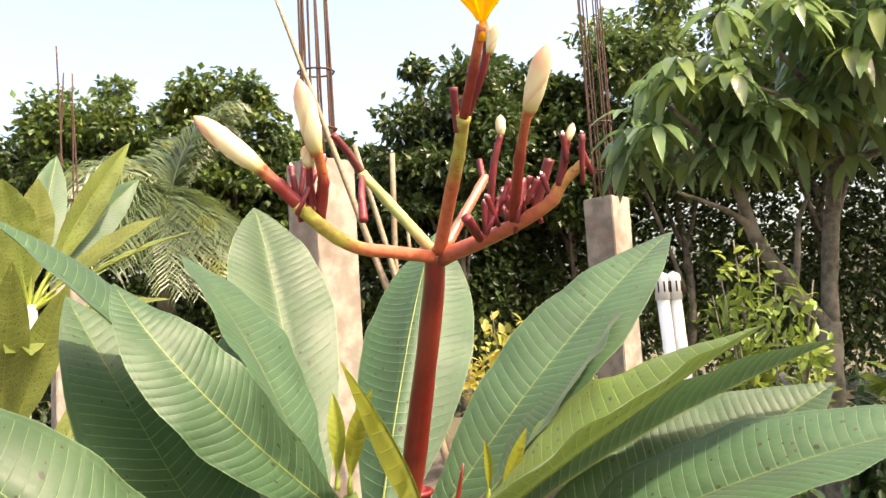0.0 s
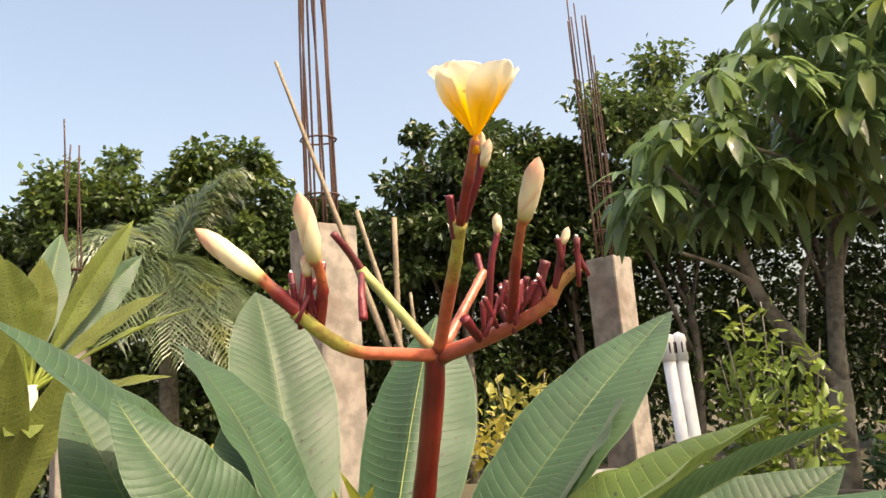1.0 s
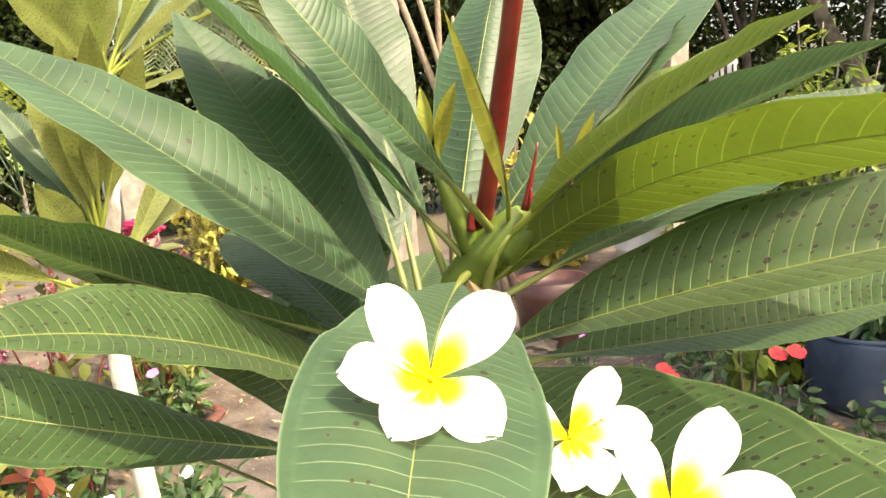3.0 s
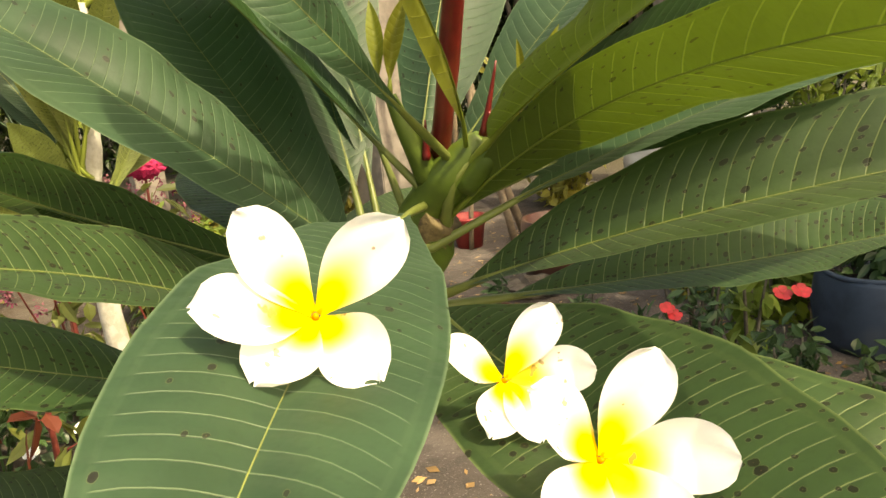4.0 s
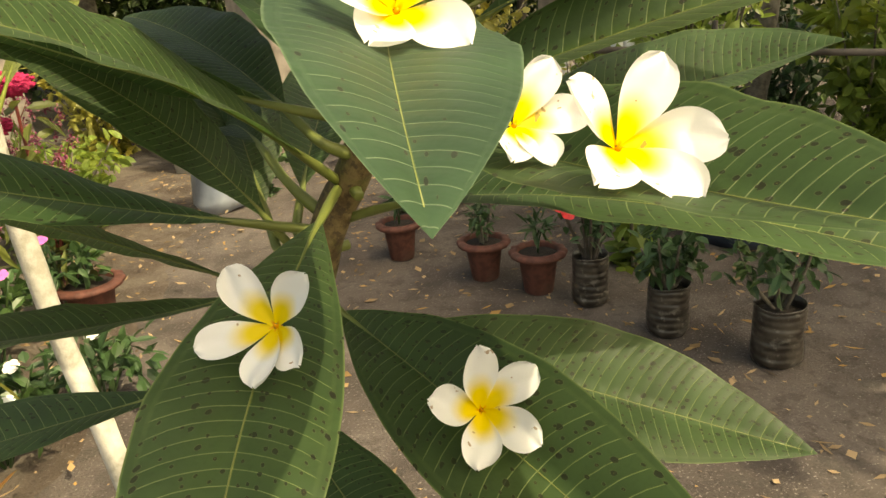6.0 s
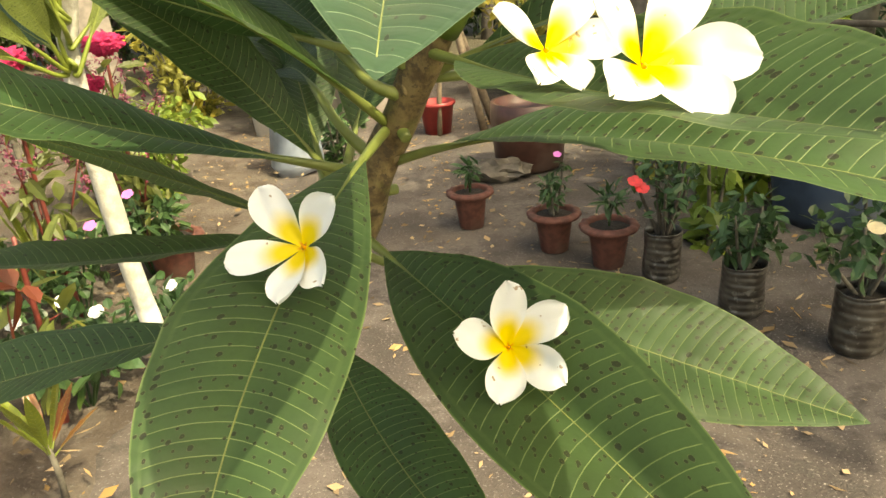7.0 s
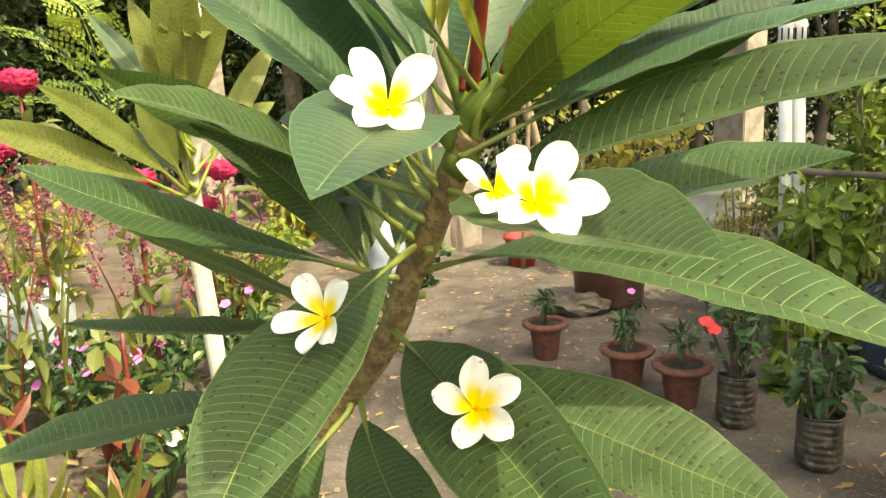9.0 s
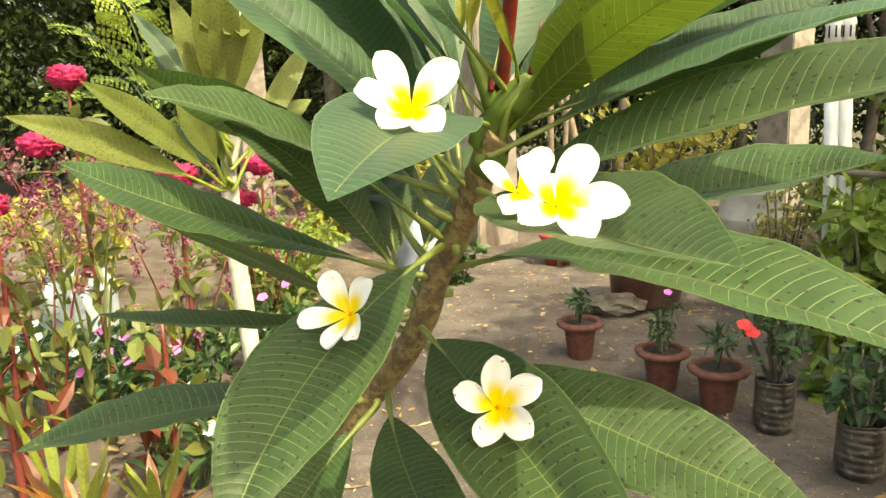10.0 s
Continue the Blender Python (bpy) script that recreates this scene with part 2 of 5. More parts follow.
def lathe(bm, profile, seg=28, centre=(0, 0, 0), squash=None):
    """Turns (radius, height) pairs round the upright axis."""
    cx, cy, cz = centre
    rings = []
    for r, z in profile:
        rings.append([bm.verts.new((cx + r * math.cos(2 * math.pi * k / seg), cy + r * math.sin(2 * math.pi * k / seg), cz + z)) for k in range(seg)])
    for r0, r1 in zip(rings, rings[1:]):
        for k in range(seg):
            bm.faces.new((r0[k], r0[(k + 1) % seg], r1[(k + 1) % seg], r1[k]))
    return rings


def box(bm, size, m=Matrix(), bevel=0.0):
    made = bmesh.ops.create_cube(bm, size=1.0, matrix=m @ Matrix.Diagonal((*size, 1)))
    if bevel:
        edges = {e for v in made["verts"] for e in v.link_edges}
        bmesh.ops.bevel(bm, geom=list(edges), offset=bevel, segments=2, affect="EDGES")


PETIOLE = 0.13
STEM = []


def blade_width(u, skew=1.04):
    s = min(max((u - PETIOLE) / (1 - PETIOLE), 0), 1)
    return math.sin(math.pi * s**skew) ** 0.94


def broad_leaf(parent, b, c, t, n, h, mat, rib, fold=12.0, curl=0.0, wave=0.0009, seed=0, nu=34, nv=6, label="", skew=1.04, stout=1.0):
    """A plumeria leaf from its foot b over c to its tip t; n: the upper face; h: half its width."""
    b, c, t, n = Vector(b), Vector(c), Vector(t), Vector(n)
    bm = bmesh.new()
    uvl = bm.loops.layers.uv.new("UVMap")
    rows, mid, sides = [], [], []
    f = radians(fold)
    for i in range(nu + 1):
        u = PETIOLE + (1 - PETIOLE) * i / nu
        p = bez(b, c, t, u)
        d = ((c - b) * (1 - u) + (t - c) * u).normalized()
        s = d.cross(n).normalized()
        up = s.cross(d).normalized()
        w = h * blade_width(u, skew)
        row = []
        for j in range(-nv, nv + 1):
            v = j / nv
            a = abs(v)
            lift = math.sin(f) * a - curl * a * a + 0.05 * math.sin(a * math.pi)
            ripple = wave * a * a * (math.sin(u * 31 + seed * 1.7 + (2.1 if v > 0 else 0)) + 0.6 * math.sin(u * 57 + seed)) * blade_width(u)
            q = p + s * (v * w * math.cos(f)) + up * (w * lift + ripple)
            row.append((bm.verts.new(q), u, v))
        rows.append(row)
    for r0, r1 in zip(rows, rows[1:]):
        for j in range(2 * nv):
            quad = (r0[j], r0[j + 1], r1[j + 1], r1[j])
            face = bm.faces.new([q[0] for q in quad])
            for loop, q in zip(face.loops, quad):
                loop[uvl].uv = (q[1] - (0.035 * abs(q[2]) + 0.025 * q[2] ** 2) * blade_width(q[1]), q[2])
    bmesh.ops.remove_doubles(bm, verts=bm.verts[:], dist=1e-5)
    leaf = part("leaf", bm, mat, parent, label)
    bm = bmesh.new()
    pts, rad = [], []
    root = min(STEM, key=lambda q: (q - b).length) if STEM else b
    if stout > 0.5 and 0.004 < (root - b).length < 0.07:
        # the stalk runs on into the stem
        root = root - Vector((0, 0, 0.25 * (root - b).length))
        ctrl = b - (c - b).normalized() * (root - b).length * 0.4
        for i in range(5):
            pts.append(bez(root, ctrl, b, i / 5))
            rad.append(stout * (0.0042, 0.0040, 0.0036, 0.0032, 0.0030)[i])
    for i in range(21):
        u = 0.97 * i / 20
        d = ((c - b) * (1 - u) + (t - c) * u).normalized()
        up = d.cross(n).normalized().cross(d).normalized()
        pts.append(bez(b, c, t, u) - up * (0.0004 - 0.0004 * u))
        rad.append(stout * (0.0029 - 0.0021 * min(1, max(0, u - 0.09) / 0.16) - 0.0006 * u))
    tube(bm, pts, rad, 8)
    part("midrib", bm, rib, leaf)
    return leaf


# ---- ground ----
def ground_material():
    m = Mat("worn_concrete_ground")
    xyz = m.n("SeparateXYZ")
    m.t.links.new(m.coords(), xyz.inputs[0])
    n1, n2, n3 = m.noise(3.0, 5), m.noise(45, 5, None, 0.7), m.noise(0.7, 3)
    c = m.mix(m.step(n1, 0.35, 0.65), (0.057, 0.044, 0.038), (0.130, 0.106, 0.093))
    c = m.mix(m.math("MULTIPLY", m.step(n2, 0.45, 0.7), 0.5), c, (0.072, 0.061, 0.052))
    c = m.mix(m.math("MULTIPLY", m.step(n3, 0.5, 0.62), 0.65), c, (0.123, 0.097, 0.076))
    c = m.mix(m.math("MULTIPLY", m.step(m.noise(130, 3), 0.60, 0.66), 0.6), c, (0.289, 0.260, 0.224))
    c = m.mix(m.math("MULTIPLY", m.step(m.noise(11, 5, None, 0.7), 0.52, 0.60), 0.6), c, (0.054, 0.045, 0.038))
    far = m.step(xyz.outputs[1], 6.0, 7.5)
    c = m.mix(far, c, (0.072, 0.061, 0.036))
    m.bump(m.math("ADD", n2, m.math("MULTIPLY", m.noise(160, 3), 0.6)), 0.8, 0.012)
    return m.done(c, 0.92)


def soil_material():
    m = Mat("garden_soil")
    n1, n2 = m.noise(6, 5), m.noise(70, 5, None, 0.7)
    c = m.mix(m.step(n1, 0.35, 0.65), (0.075, 0.054, 0.040), (0.138, 0.110, 0.086))
    c = m.mix(m.step(n2, 0.58, 0.7), c, (0.207, 0.184, 0.162))
    m.bump(n2, 0.9, 0.02)
    return m.done(c, 0.95)


M_GROUND, M_BED = ground_material(), soil_material()
bm = bmesh.new()
bmesh.ops.create_grid(bm, x_segments=40, y_segments=40, size=300)
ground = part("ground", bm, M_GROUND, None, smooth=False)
tagged(ground, "worn grey concrete yard with dust and stains", "ground", kind="structure")
bm = bmesh.new()
bmesh.ops.create_grid(bm, x_segments=60, y_segments=60, size=1.0)
for v in bm.verts:
    x, y = v.co.x, v.co.y
    edge = 1 - max(abs(x), abs(y)) ** 6
    v.co = Vector((-2.15 + 1.5 * x + 0.05 * noise.noise(Vector((y * 4, 1, 0))), 2.9 + 2.4 * y, -0.012 + edge * (0.03 + 0.022 * noise.noise(Vector((x * 9, y * 14, 0))))))
bed = part("garden_bed", bm, M_BED, None)
tagged(bed, "bare gritty brown soil of the flower bed", "soil", kind="structure")


# ---- leaf clouds ----
def leaf_cloud(name, blobs, count, length, width, material, parent, rng, droop=0.3, shell=0.55, fold=0.25, narrow=0.5, up=0.0, far=False):
    """Many small folded leaves through lumpy ellipsoids: (centre, radii, share)."""
    tot = sum(b[2] for b in blobs)
    verts, faces = [], []
    for centre, radii, share in blobs:
        k = int(count * share / tot)
        d = rng.normal(size=(k, 3))
        d /= np.linalg.norm(d, axis=1, keepdims=True)
        r = shell + (1 - shell) * rng.random((k, 1)) ** 0.7
        lump = 1 + 0.22 * np.sin(d[:, :1] * 5 + centre[0] * 3) * np.cos(d[:, 1:2] * 6 + centre[1]) + 0.15 * np.sin(d[:, 2:] * 9 + centre[0])
        p = np.array(centre) + d * r * np.array(radii) * lump
        out = d * 0.6 + rng.normal(size=(k, 3)) * 0.6 + np.array((0, 0, up - droop))
        out /= np.linalg.norm(out, axis=1, keepdims=True)
        s = np.cross(out, np.array((0, 0, 1.0)) + 0.5 * rng.normal(size=(k, 3)))
        s /= np.linalg.norm(s, axis=1, keepdims=True) + 1e-9
        n = np.cross(s, out)
        ln = length * (0.65 + 0.7 * rng.random((k, 1)))
        w = width * (0.7 + 0.6 * rng.random((k, 1)))
        tip = p + out * ln - n * ln * 0.25 * droop
        base = len(verts)
        if far:
            m1 = p + out * ln * narrow + s * w + n * w * fold
            m2 = p + out * ln * narrow - s * w + n * w * fold
            verts.extend(map(tuple, np.stack([p, m1, tip, m2], 1).reshape(-1, 3).tolist()))
            for j in range(base, base + 4 * k, 4):
                faces.extend(((j, j + 1, j + 2), (j, j + 2, j + 3)))
            continue
        # a folded blade in two rows, bent towards its tip and twisted a little
        bend = (0.05 + 0.22 * rng.random((k, 1))) * ln
        tip = tip - n * bend
        rows = [p]
        for u, wide, low in ((narrow * 0.62, 0.92, 0.08), (narrow * 1.36, 0.84, 0.42)):
            mid = p + (tip + n * bend - p) * u - n * bend * low
            lift = n * w * fold * (0.6 + 0.8 * rng.random((k, 1)))
            rows += [mid + s * w * wide + lift, mid, mid - s * w * wide + lift]
        verts.extend(map(tuple, np.stack(rows + [tip], 1).reshape(-1, 3).tolist()))
        for j in range(base, base + 8 * k, 8):
            faces.extend(((j, j + 2, j + 1), (j, j + 3, j + 2), (j + 1, j + 2, j + 5, j + 4), (j + 2, j + 3, j + 6, j + 5), (j + 4, j + 5, j + 7), (j + 5, j + 6, j + 7)))
    return raw(name, verts, faces, material, parent)


M_FAR = foliage_material("far_tree_leaves", (0.034, 0.058, 0.018), 0.55, 0.30, 0.36)
M_FAR2 = foliage_material("far_tree_leaves_bright", (0.062, 0.098, 0.028), 0.5, 0.34, 0.36)
M_MANGO = foliage_material("mango_leaves", (0.118, 0.182, 0.078), 0.5, 0.42, 0.20)
M_SHRUB = foliage_material("lime_shrub_leaves", (0.15, 0.215, 0.045), 0.4, 0.4, 0.4)
M_YELLOW = foliage_material("yellow_green_leaves", (0.28, 0.27, 0.07), 0.45, 0.4, 0.45)
M_GREENS = foliage_material("potted_plant_leaves", (0.042, 0.085, 0.032), 0.4, 0.25, 0.35)
M_PALM = foliage_material("palm_leaflets", (0.080, 0.112, 0.050), 0.5, 0.30, 0.30)
M_BARK = bark_material("tree_bark", (0.065, 0.056, 0.043), (0.16, 0.142, 0.112), 22)
M_BARK_DARK = bark_material("dark_bark", (0.05, 0.04, 0.03), (0.10, 0.085, 0.07), 14)
RNG = np.random.default_rng(7)


def far_tree(x, y, top, spread, bright=False):
    t = thing("tree", "dense dark green tree at the back of the garden", "tree", "trees at the back", at=(x, y, 0))
    bm = bmesh.new()
    path = smooth_path([(0, 0, -0.05), (0.1 * spread, 0, top * 0.3), (-0.05 * spread, 0.1, top * 0.7)], 12)
    tube(bm, path, [0.075 - 0.045 * i / (len(path) - 1) for i in range(len(path))], 10)
    for k in range(5):
        a = k * 2.4 + x
        tip = (math.cos(a) * spread * 0.6, math.sin(a) * spread * 0.5, top * (0.6 + 0.07 * k))
        lp = smooth_path([(0.05 * spread, 0, top * (0.25 + 0.06 * k)), (tip[0] * 0.5, tip[1] * 0.5, tip[2] * 0.8), tip], 8)
        tube(bm, lp, [0.035 - 0.022 * i / (len(lp) - 1) for i in range(len(lp))], 7)
    part("trunk", bm, M_BARK_DARK, t)
    blobs = [((0, 0.35, top * 0.42), (spread * 0.9, spread * 0.35, top * 0.40), 3.0), ((0, 0.1, top * 0.70), (spread * 0.75, spread * 0.55, top * 0.20), 2.2)]
    for k in range(46):
        a, e = RNG.random() * 6.28, RNG.random()
        rr = spread * (0.30 + 0.70 * math.sqrt(1 - e * e * 0.9))
        s = top * (0.030 + 0.045 * RNG.random())
        blobs.append(((math.cos(a) * rr * 0.9, math.sin(a) * rr * 0.75 - 0.15, top * (0.52 + 0.44 * e)), (s * 1.25, s * 1.1, s * 0.8), 0.19))
    leaf_cloud("crown", blobs, 17000, 0.105, 0.034, M_FAR2 if bright else M_FAR, t, RNG, 0.35, 0.35, far=True)
    return t


for args in ((-6.77, 10.2, 3.88, 1.3), (-5.1, 10.4, 4.2, 0.7), (-3.85, 9.6, 4.55, 0.75, True), (-2.05, 9.3, 4.36, 0.85, True), (-2.95, 10.8, 4.6, 0.7), (-0.75, 10.4, 3.85, 0.95),
             (0.72, 9, 4.40, 0.85), (1.45, 9.9, 4.65, 0.8), (2.25, 9.6, 4.25, 0.75), (3.62, 9.4, 5.26, 1.35, True), (5.25, 9, 5.21, 1.6), (7.24, 8.5, 5.15, 1.8), (-8.81, 8.6, 3.68, 1.5), (-6.5, 7.4, 4.9, 1.5), (-8.2, 7.0, 4.8, 1.6)):
    far_tree(*args)
hedge = tagged(leaf_cloud("hedge", [((x * 1.5 - 9, 9.5 + 0.4 * math.sin(x), 1.4), (1.2, 0.5, 1.8), 1) for x in range(13)], 46000, 0.12, 0.035, M_FAR, None, RNG, 0.3, 0.2, far=True),
               "low tangled dark green hedge under the trees", "hedge", kind="stuff")


# ---- concrete columns with bare reinforcement ----
def column(x, y, side, height, turn, rods, rod_top, label):
    t = thing("concrete_column", label, "column", "unfinished columns", at=(x, y, 0))
    bm = bmesh.new()
    box(bm, (side, side, height + 0.3), pose(0, 0, height / 2 - 0.15, 0, 0, turn), 0.008)
    bmesh.ops.subdivide_edges(bm, edges=bm.edges[:], cuts=3, use_grid_fill=True)
    for v in bm.verts:
        v.co += 0.006 * noise.noise_vector(v.co * 9 + Vector((x, y, 0)))
    part("shaft", bm, M_CONCRETE, t, smooth=False)
    r = random.Random(x * 7 + y)
    for k in range(rods):
        a = 2 * math.pi * k / rods
        px, py = math.cos(a) * side * 0.33, math.sin(a) * side * 0.33
        top = rod_top * (0.72 + 0.28 * r.random())
        bend = (r.random() - 0.5) * 0.10
        bm = bmesh.new()
        path = smooth_path([(px, py, height - 0.05), (px * 0.95 + bend * 0.3, py, height + top * 0.5), (px * 0.8 + bend, py * 0.8 + bend * 0.4, height + top)], 8)
        tube(bm, path, [0.0065 if side < 0.31 else 0.0095] * len(path), 6)
        part("rebar", bm, M_RUST, t)
    for k in range(2):
        bm = bmesh.new()
        z = height + 0.24 + 0.42 * k
        q = side * 0.36
        ring = [(math.cos(a) * q * 1.05, math.sin(a) * q * 1.05, z + 0.01 * math.sin(a)) for a in [i * math.pi / 6 for i in range(13)]]
        tube(bm, ring, [0.007] * 13, 6, False)
        part("tie_wire", bm, M_RUST, t)
    return t


column(-0.455, 5.2, 0.345, 2.33, 40, 9, 2.9, "weathered square concrete column with tall rusty reinforcing bars")
column(1.845, 6.2, 0.28, 2.12, 42, 8, 2.5, "square concrete column with thin rusty reinforcing bars")
column(-2.56, 6.0, 0.24, 1.65, 35, 4, 1.95, "low pinkish concrete column with a few rusty bars")


# ---- pipes, poles and sticks ----
def upright_pipe(x, y, z, lean):
    t = thing("pvc_pipe", "white plastic pipe with a slotted vent cap", "pipe", "vent pipes", at=(x, y, 0))
    bm = bmesh.new()
    tube(bm, [(lean, 0, -0.05), (lean * 0.5, 0, z * 0.5), (0, 0, z - 0.10)], [0.026] * 3, 20)
    part("pipe", bm, M_PVC, t)
    bm = bmesh.new()
    lathe(bm, [(0.0, z - 0.12), (0.031, z - 0.12), (0.031, z - 0.03), (0.026, z - 0.012), (0.0, z)], 20)
    part("vent_cap", bm, M_PVC, t)
    for k in range(8):
        bm = bmesh.new()
        a = k * math.pi / 4
        box(bm, (0.004, 0.006, 0.045), pose(0.031 * math.cos(a), 0.031 * math.sin(a), z - 0.065, 0, 0, math.degrees(a)))
        part("slot", bm, M_SOIL, t)


upright_pipe(1.187, 3.12, 1.325, 0.05)
upright_pipe(1.243, 3.13, 1.325, 0.05)


def stick(name, pts, r0, r1, material, label, category, n=10):
    bm = bmesh.new()
    path = smooth_path(pts, n)
    tube(bm, path, [r0 + (r1 - r0) * i / (len(path) - 1) for i in range(len(path))], 9, True, 0.15)
    return tagged(part(name, bm, material), label, category)


stick("bamboo_pole", [(-0.665, 4.750, 3.405), (-0.342, 4.720, 2.402), (-0.008, 4.680, 1.373), (0.439, 4.600, 0.000)], 0.012, 0.028, M_BAMBOO, "long dry bamboo pole leaning on the column", "pole", 16)
stick("bamboo_pole", [(-0.176, 4.720, 2.329), (0.063, 4.620, 1.373), (0.364, 4.450, 0.000)], 0.014, 0.025, M_BAMBOO, "dry bamboo pole leaning on the column", "pole", 12)
stick("wooden_stake", [(0.047, 5.900, 2.536), (0.015, 5.900, 1.128), (0.012, 5.900, -0.050)], 0.022, 0.028, M_BAMBOO, "grey weathered upright wooden stake", "stake")
stick("dry_twig", [(0.134, 4.400, 1.730), (0.153, 4.400, 1.159), (0.089, 4.400, 0.000)], 0.010, 0.016, M_BAMBOO, "thin dry upright twig", "twig")


# ---- mango tree ----
def mango():
    t = thing("mango_tree", "young mango tree with forked grey trunk and drooping leaves", "tree", at=(2.30, 3.85, 0))
    grow = lambda q: (1.283 * q[0], 1.283 * q[1], 1.283 * q[2] - 0.372)
    limbs = (([(-0.075, 0.000, -0.186), (-0.037, 0.000, 0.247), (-0.007, 0.000, 0.663), (0.018, 0.000, 1.043)], 0.070, 0.058),
             ([(0.015, 0.000, 1.013), (-0.089, 0.000, 1.123), (-0.192, 0.000, 1.275), (-0.332, 0.000, 1.515), (-0.408, 0.020, 1.854), (-0.460, 0.050, 2.081)], 0.047, 0.026),
             ([(0.018, 0.000, 1.013), (0.053, 0.000, 1.354), (0.156, 0.020, 1.825), (0.300, 0.000, 2.219), (0.440, 0.000, 2.562)], 0.046, 0.028),
             ([(-0.144, 0.000, 1.237), (-0.110, 0.000, 1.439), (-0.086, 0.000, 1.595), (0.000, 0.030, 1.727)], 0.018, 0.010),
             ([(0.148, 0.000, 1.852), (0.296, 0.000, 1.913), (0.611, 0.100, 1.993)], 0.030, 0.018),
             ([(-0.348, 0.000, 1.573), (-0.536, -0.100, 1.659), (-0.803, -0.200, 1.744)], 0.020, 0.008),
             ([(-0.418, 0.000, 1.851), (-0.644, -0.100, 2.082), (-0.837, -0.100, 2.273)], 0.018, 0.008),
             ([(0.235, 0.000, 2.065), (-0.100, -0.200, 2.296), (-0.335, -0.300, 2.507)], 0.022, 0.010),
             ([(0.151, 0.000, 1.883), (-0.060, -0.200, 2.115), (-0.470, -0.400, 2.218)], 0.018, 0.008))
    for pts, r0, r1 in limbs:
        bm = bmesh.new()
        path = smooth_path(pts, 15)
        tube(bm, path, [r0 + (r1 - r0) * i / (len(path) - 1) for i in range(len(path))], 10, True, 0.2)
        part("limb", bm, M_BARK, t)
    verts, faces = [], []
    r = np.random.default_rng(11)
    # lobes at y -1.5 and beyond are unseen crown, added to shade the pots
    lobes = (((-0.52, -0.12, 1.98), (0.34, 0.34, 0.24), 26), ((-0.15, -0.15, 2.15), (0.4, 0.4, 0.35), 34), ((0.3, -0.20, 2.1), (0.5, 0.45, 0.4), 44), ((0.35, -0.10, 2.6), (0.55, 0.5, 0.45), 50),
             ((0.85, 0.00, 2.4), (0.6, 0.5, 0.7), 56), ((0.5, 0.10, 3.05), (0.5, 0.4, 0.35), 36), ((1.2, 0.30, 1.9), (0.4, 0.4, 0.35), 20), ((0.9, -0.70, 2.5), (0.6, 0.5, 0.5), 46), ((1.6, -0.30, 2.7), (0.6, 0.6, 0.5), 40), ((1.3, -1.50, 2.6), (0.5, 0.5, 0.45), 34), ((0.35, -2.10, 2.75), (0.55, 0.4, 0.3), 60), ((0.0, -2.35, 2.7), (0.4, 0.35, 0.25), 36), ((0.75, -2.40, 2.8), (0.5, 0.4, 0.3), 50), ((0.5, -2.60, 2.75), (0.5, 0.4, 0.25), 34), ((1.1, -2.50, 2.8), (0.45, 0.4, 0.3), 30), ((0.1, -2.80, 2.7), (0.4, 0.35, 0.22), 20), ((1.3, -1.90, 3.0), (0.5, 0.4, 0.3), 30), ((-0.25, -1.80, 2.75), (0.4, 0.35, 0.22), 34), ((0.0, -1.55, 2.85), (0.4, 0.35, 0.25), 30), ((-0.55, -2.00, 2.7), (0.3, 0.3, 0.2), 22))
    for centre, radii, count in lobes:
        for _ in range(count):
            d = r.normal(size=3)
            d /= np.linalg.norm(d)
            hub = np.array(centre) + d * np.array(radii) * (0.6 + 0.4 * r.random())
            hub = np.array(grow(hub))
            spin = r.random() * 6.28
            leaves = 7 + int(r.random() * 4)
            for k in range(leaves):
                a = spin + k * 2.399
                tilt = 0.25 - 1.0 * r.random()
                o = np.array((math.cos(a) * math.cos(tilt), math.sin(a) * math.cos(tilt), math.sin(tilt)))
                ln, w = 0.155 + 0.09 * r.random(), 0.029 + 0.011 * r.random()
                s = np.cross(o, (0, 0, 1.0))
                s /= np.linalg.norm(s) + 1e-9
                n = np.cross(s, o)
                base = len(verts)
                for u, ww in ((0, 0.1), (0.22, 0.75), (0.5, 1.0), (0.8, 0.6), (1.0, 0.0)):
                    p = hub + o * ln * (0.12 + u) - n * ln * 0.28 * u * u + np.array((0, 0, -0.35 * ln * u * u))
                    verts.extend((p - s * w * ww + n * w * ww * 0.3, p, p + s * w * ww + n * w * ww * 0.3))
                for i in range(4):
                    q = base + 3 * i
                    faces.extend(((q, q + 1, q + 4, q + 3), (q + 1, q + 2, q + 5, q + 4)))
    raw("crown", verts, faces, M_MANGO, t, True)


mango()


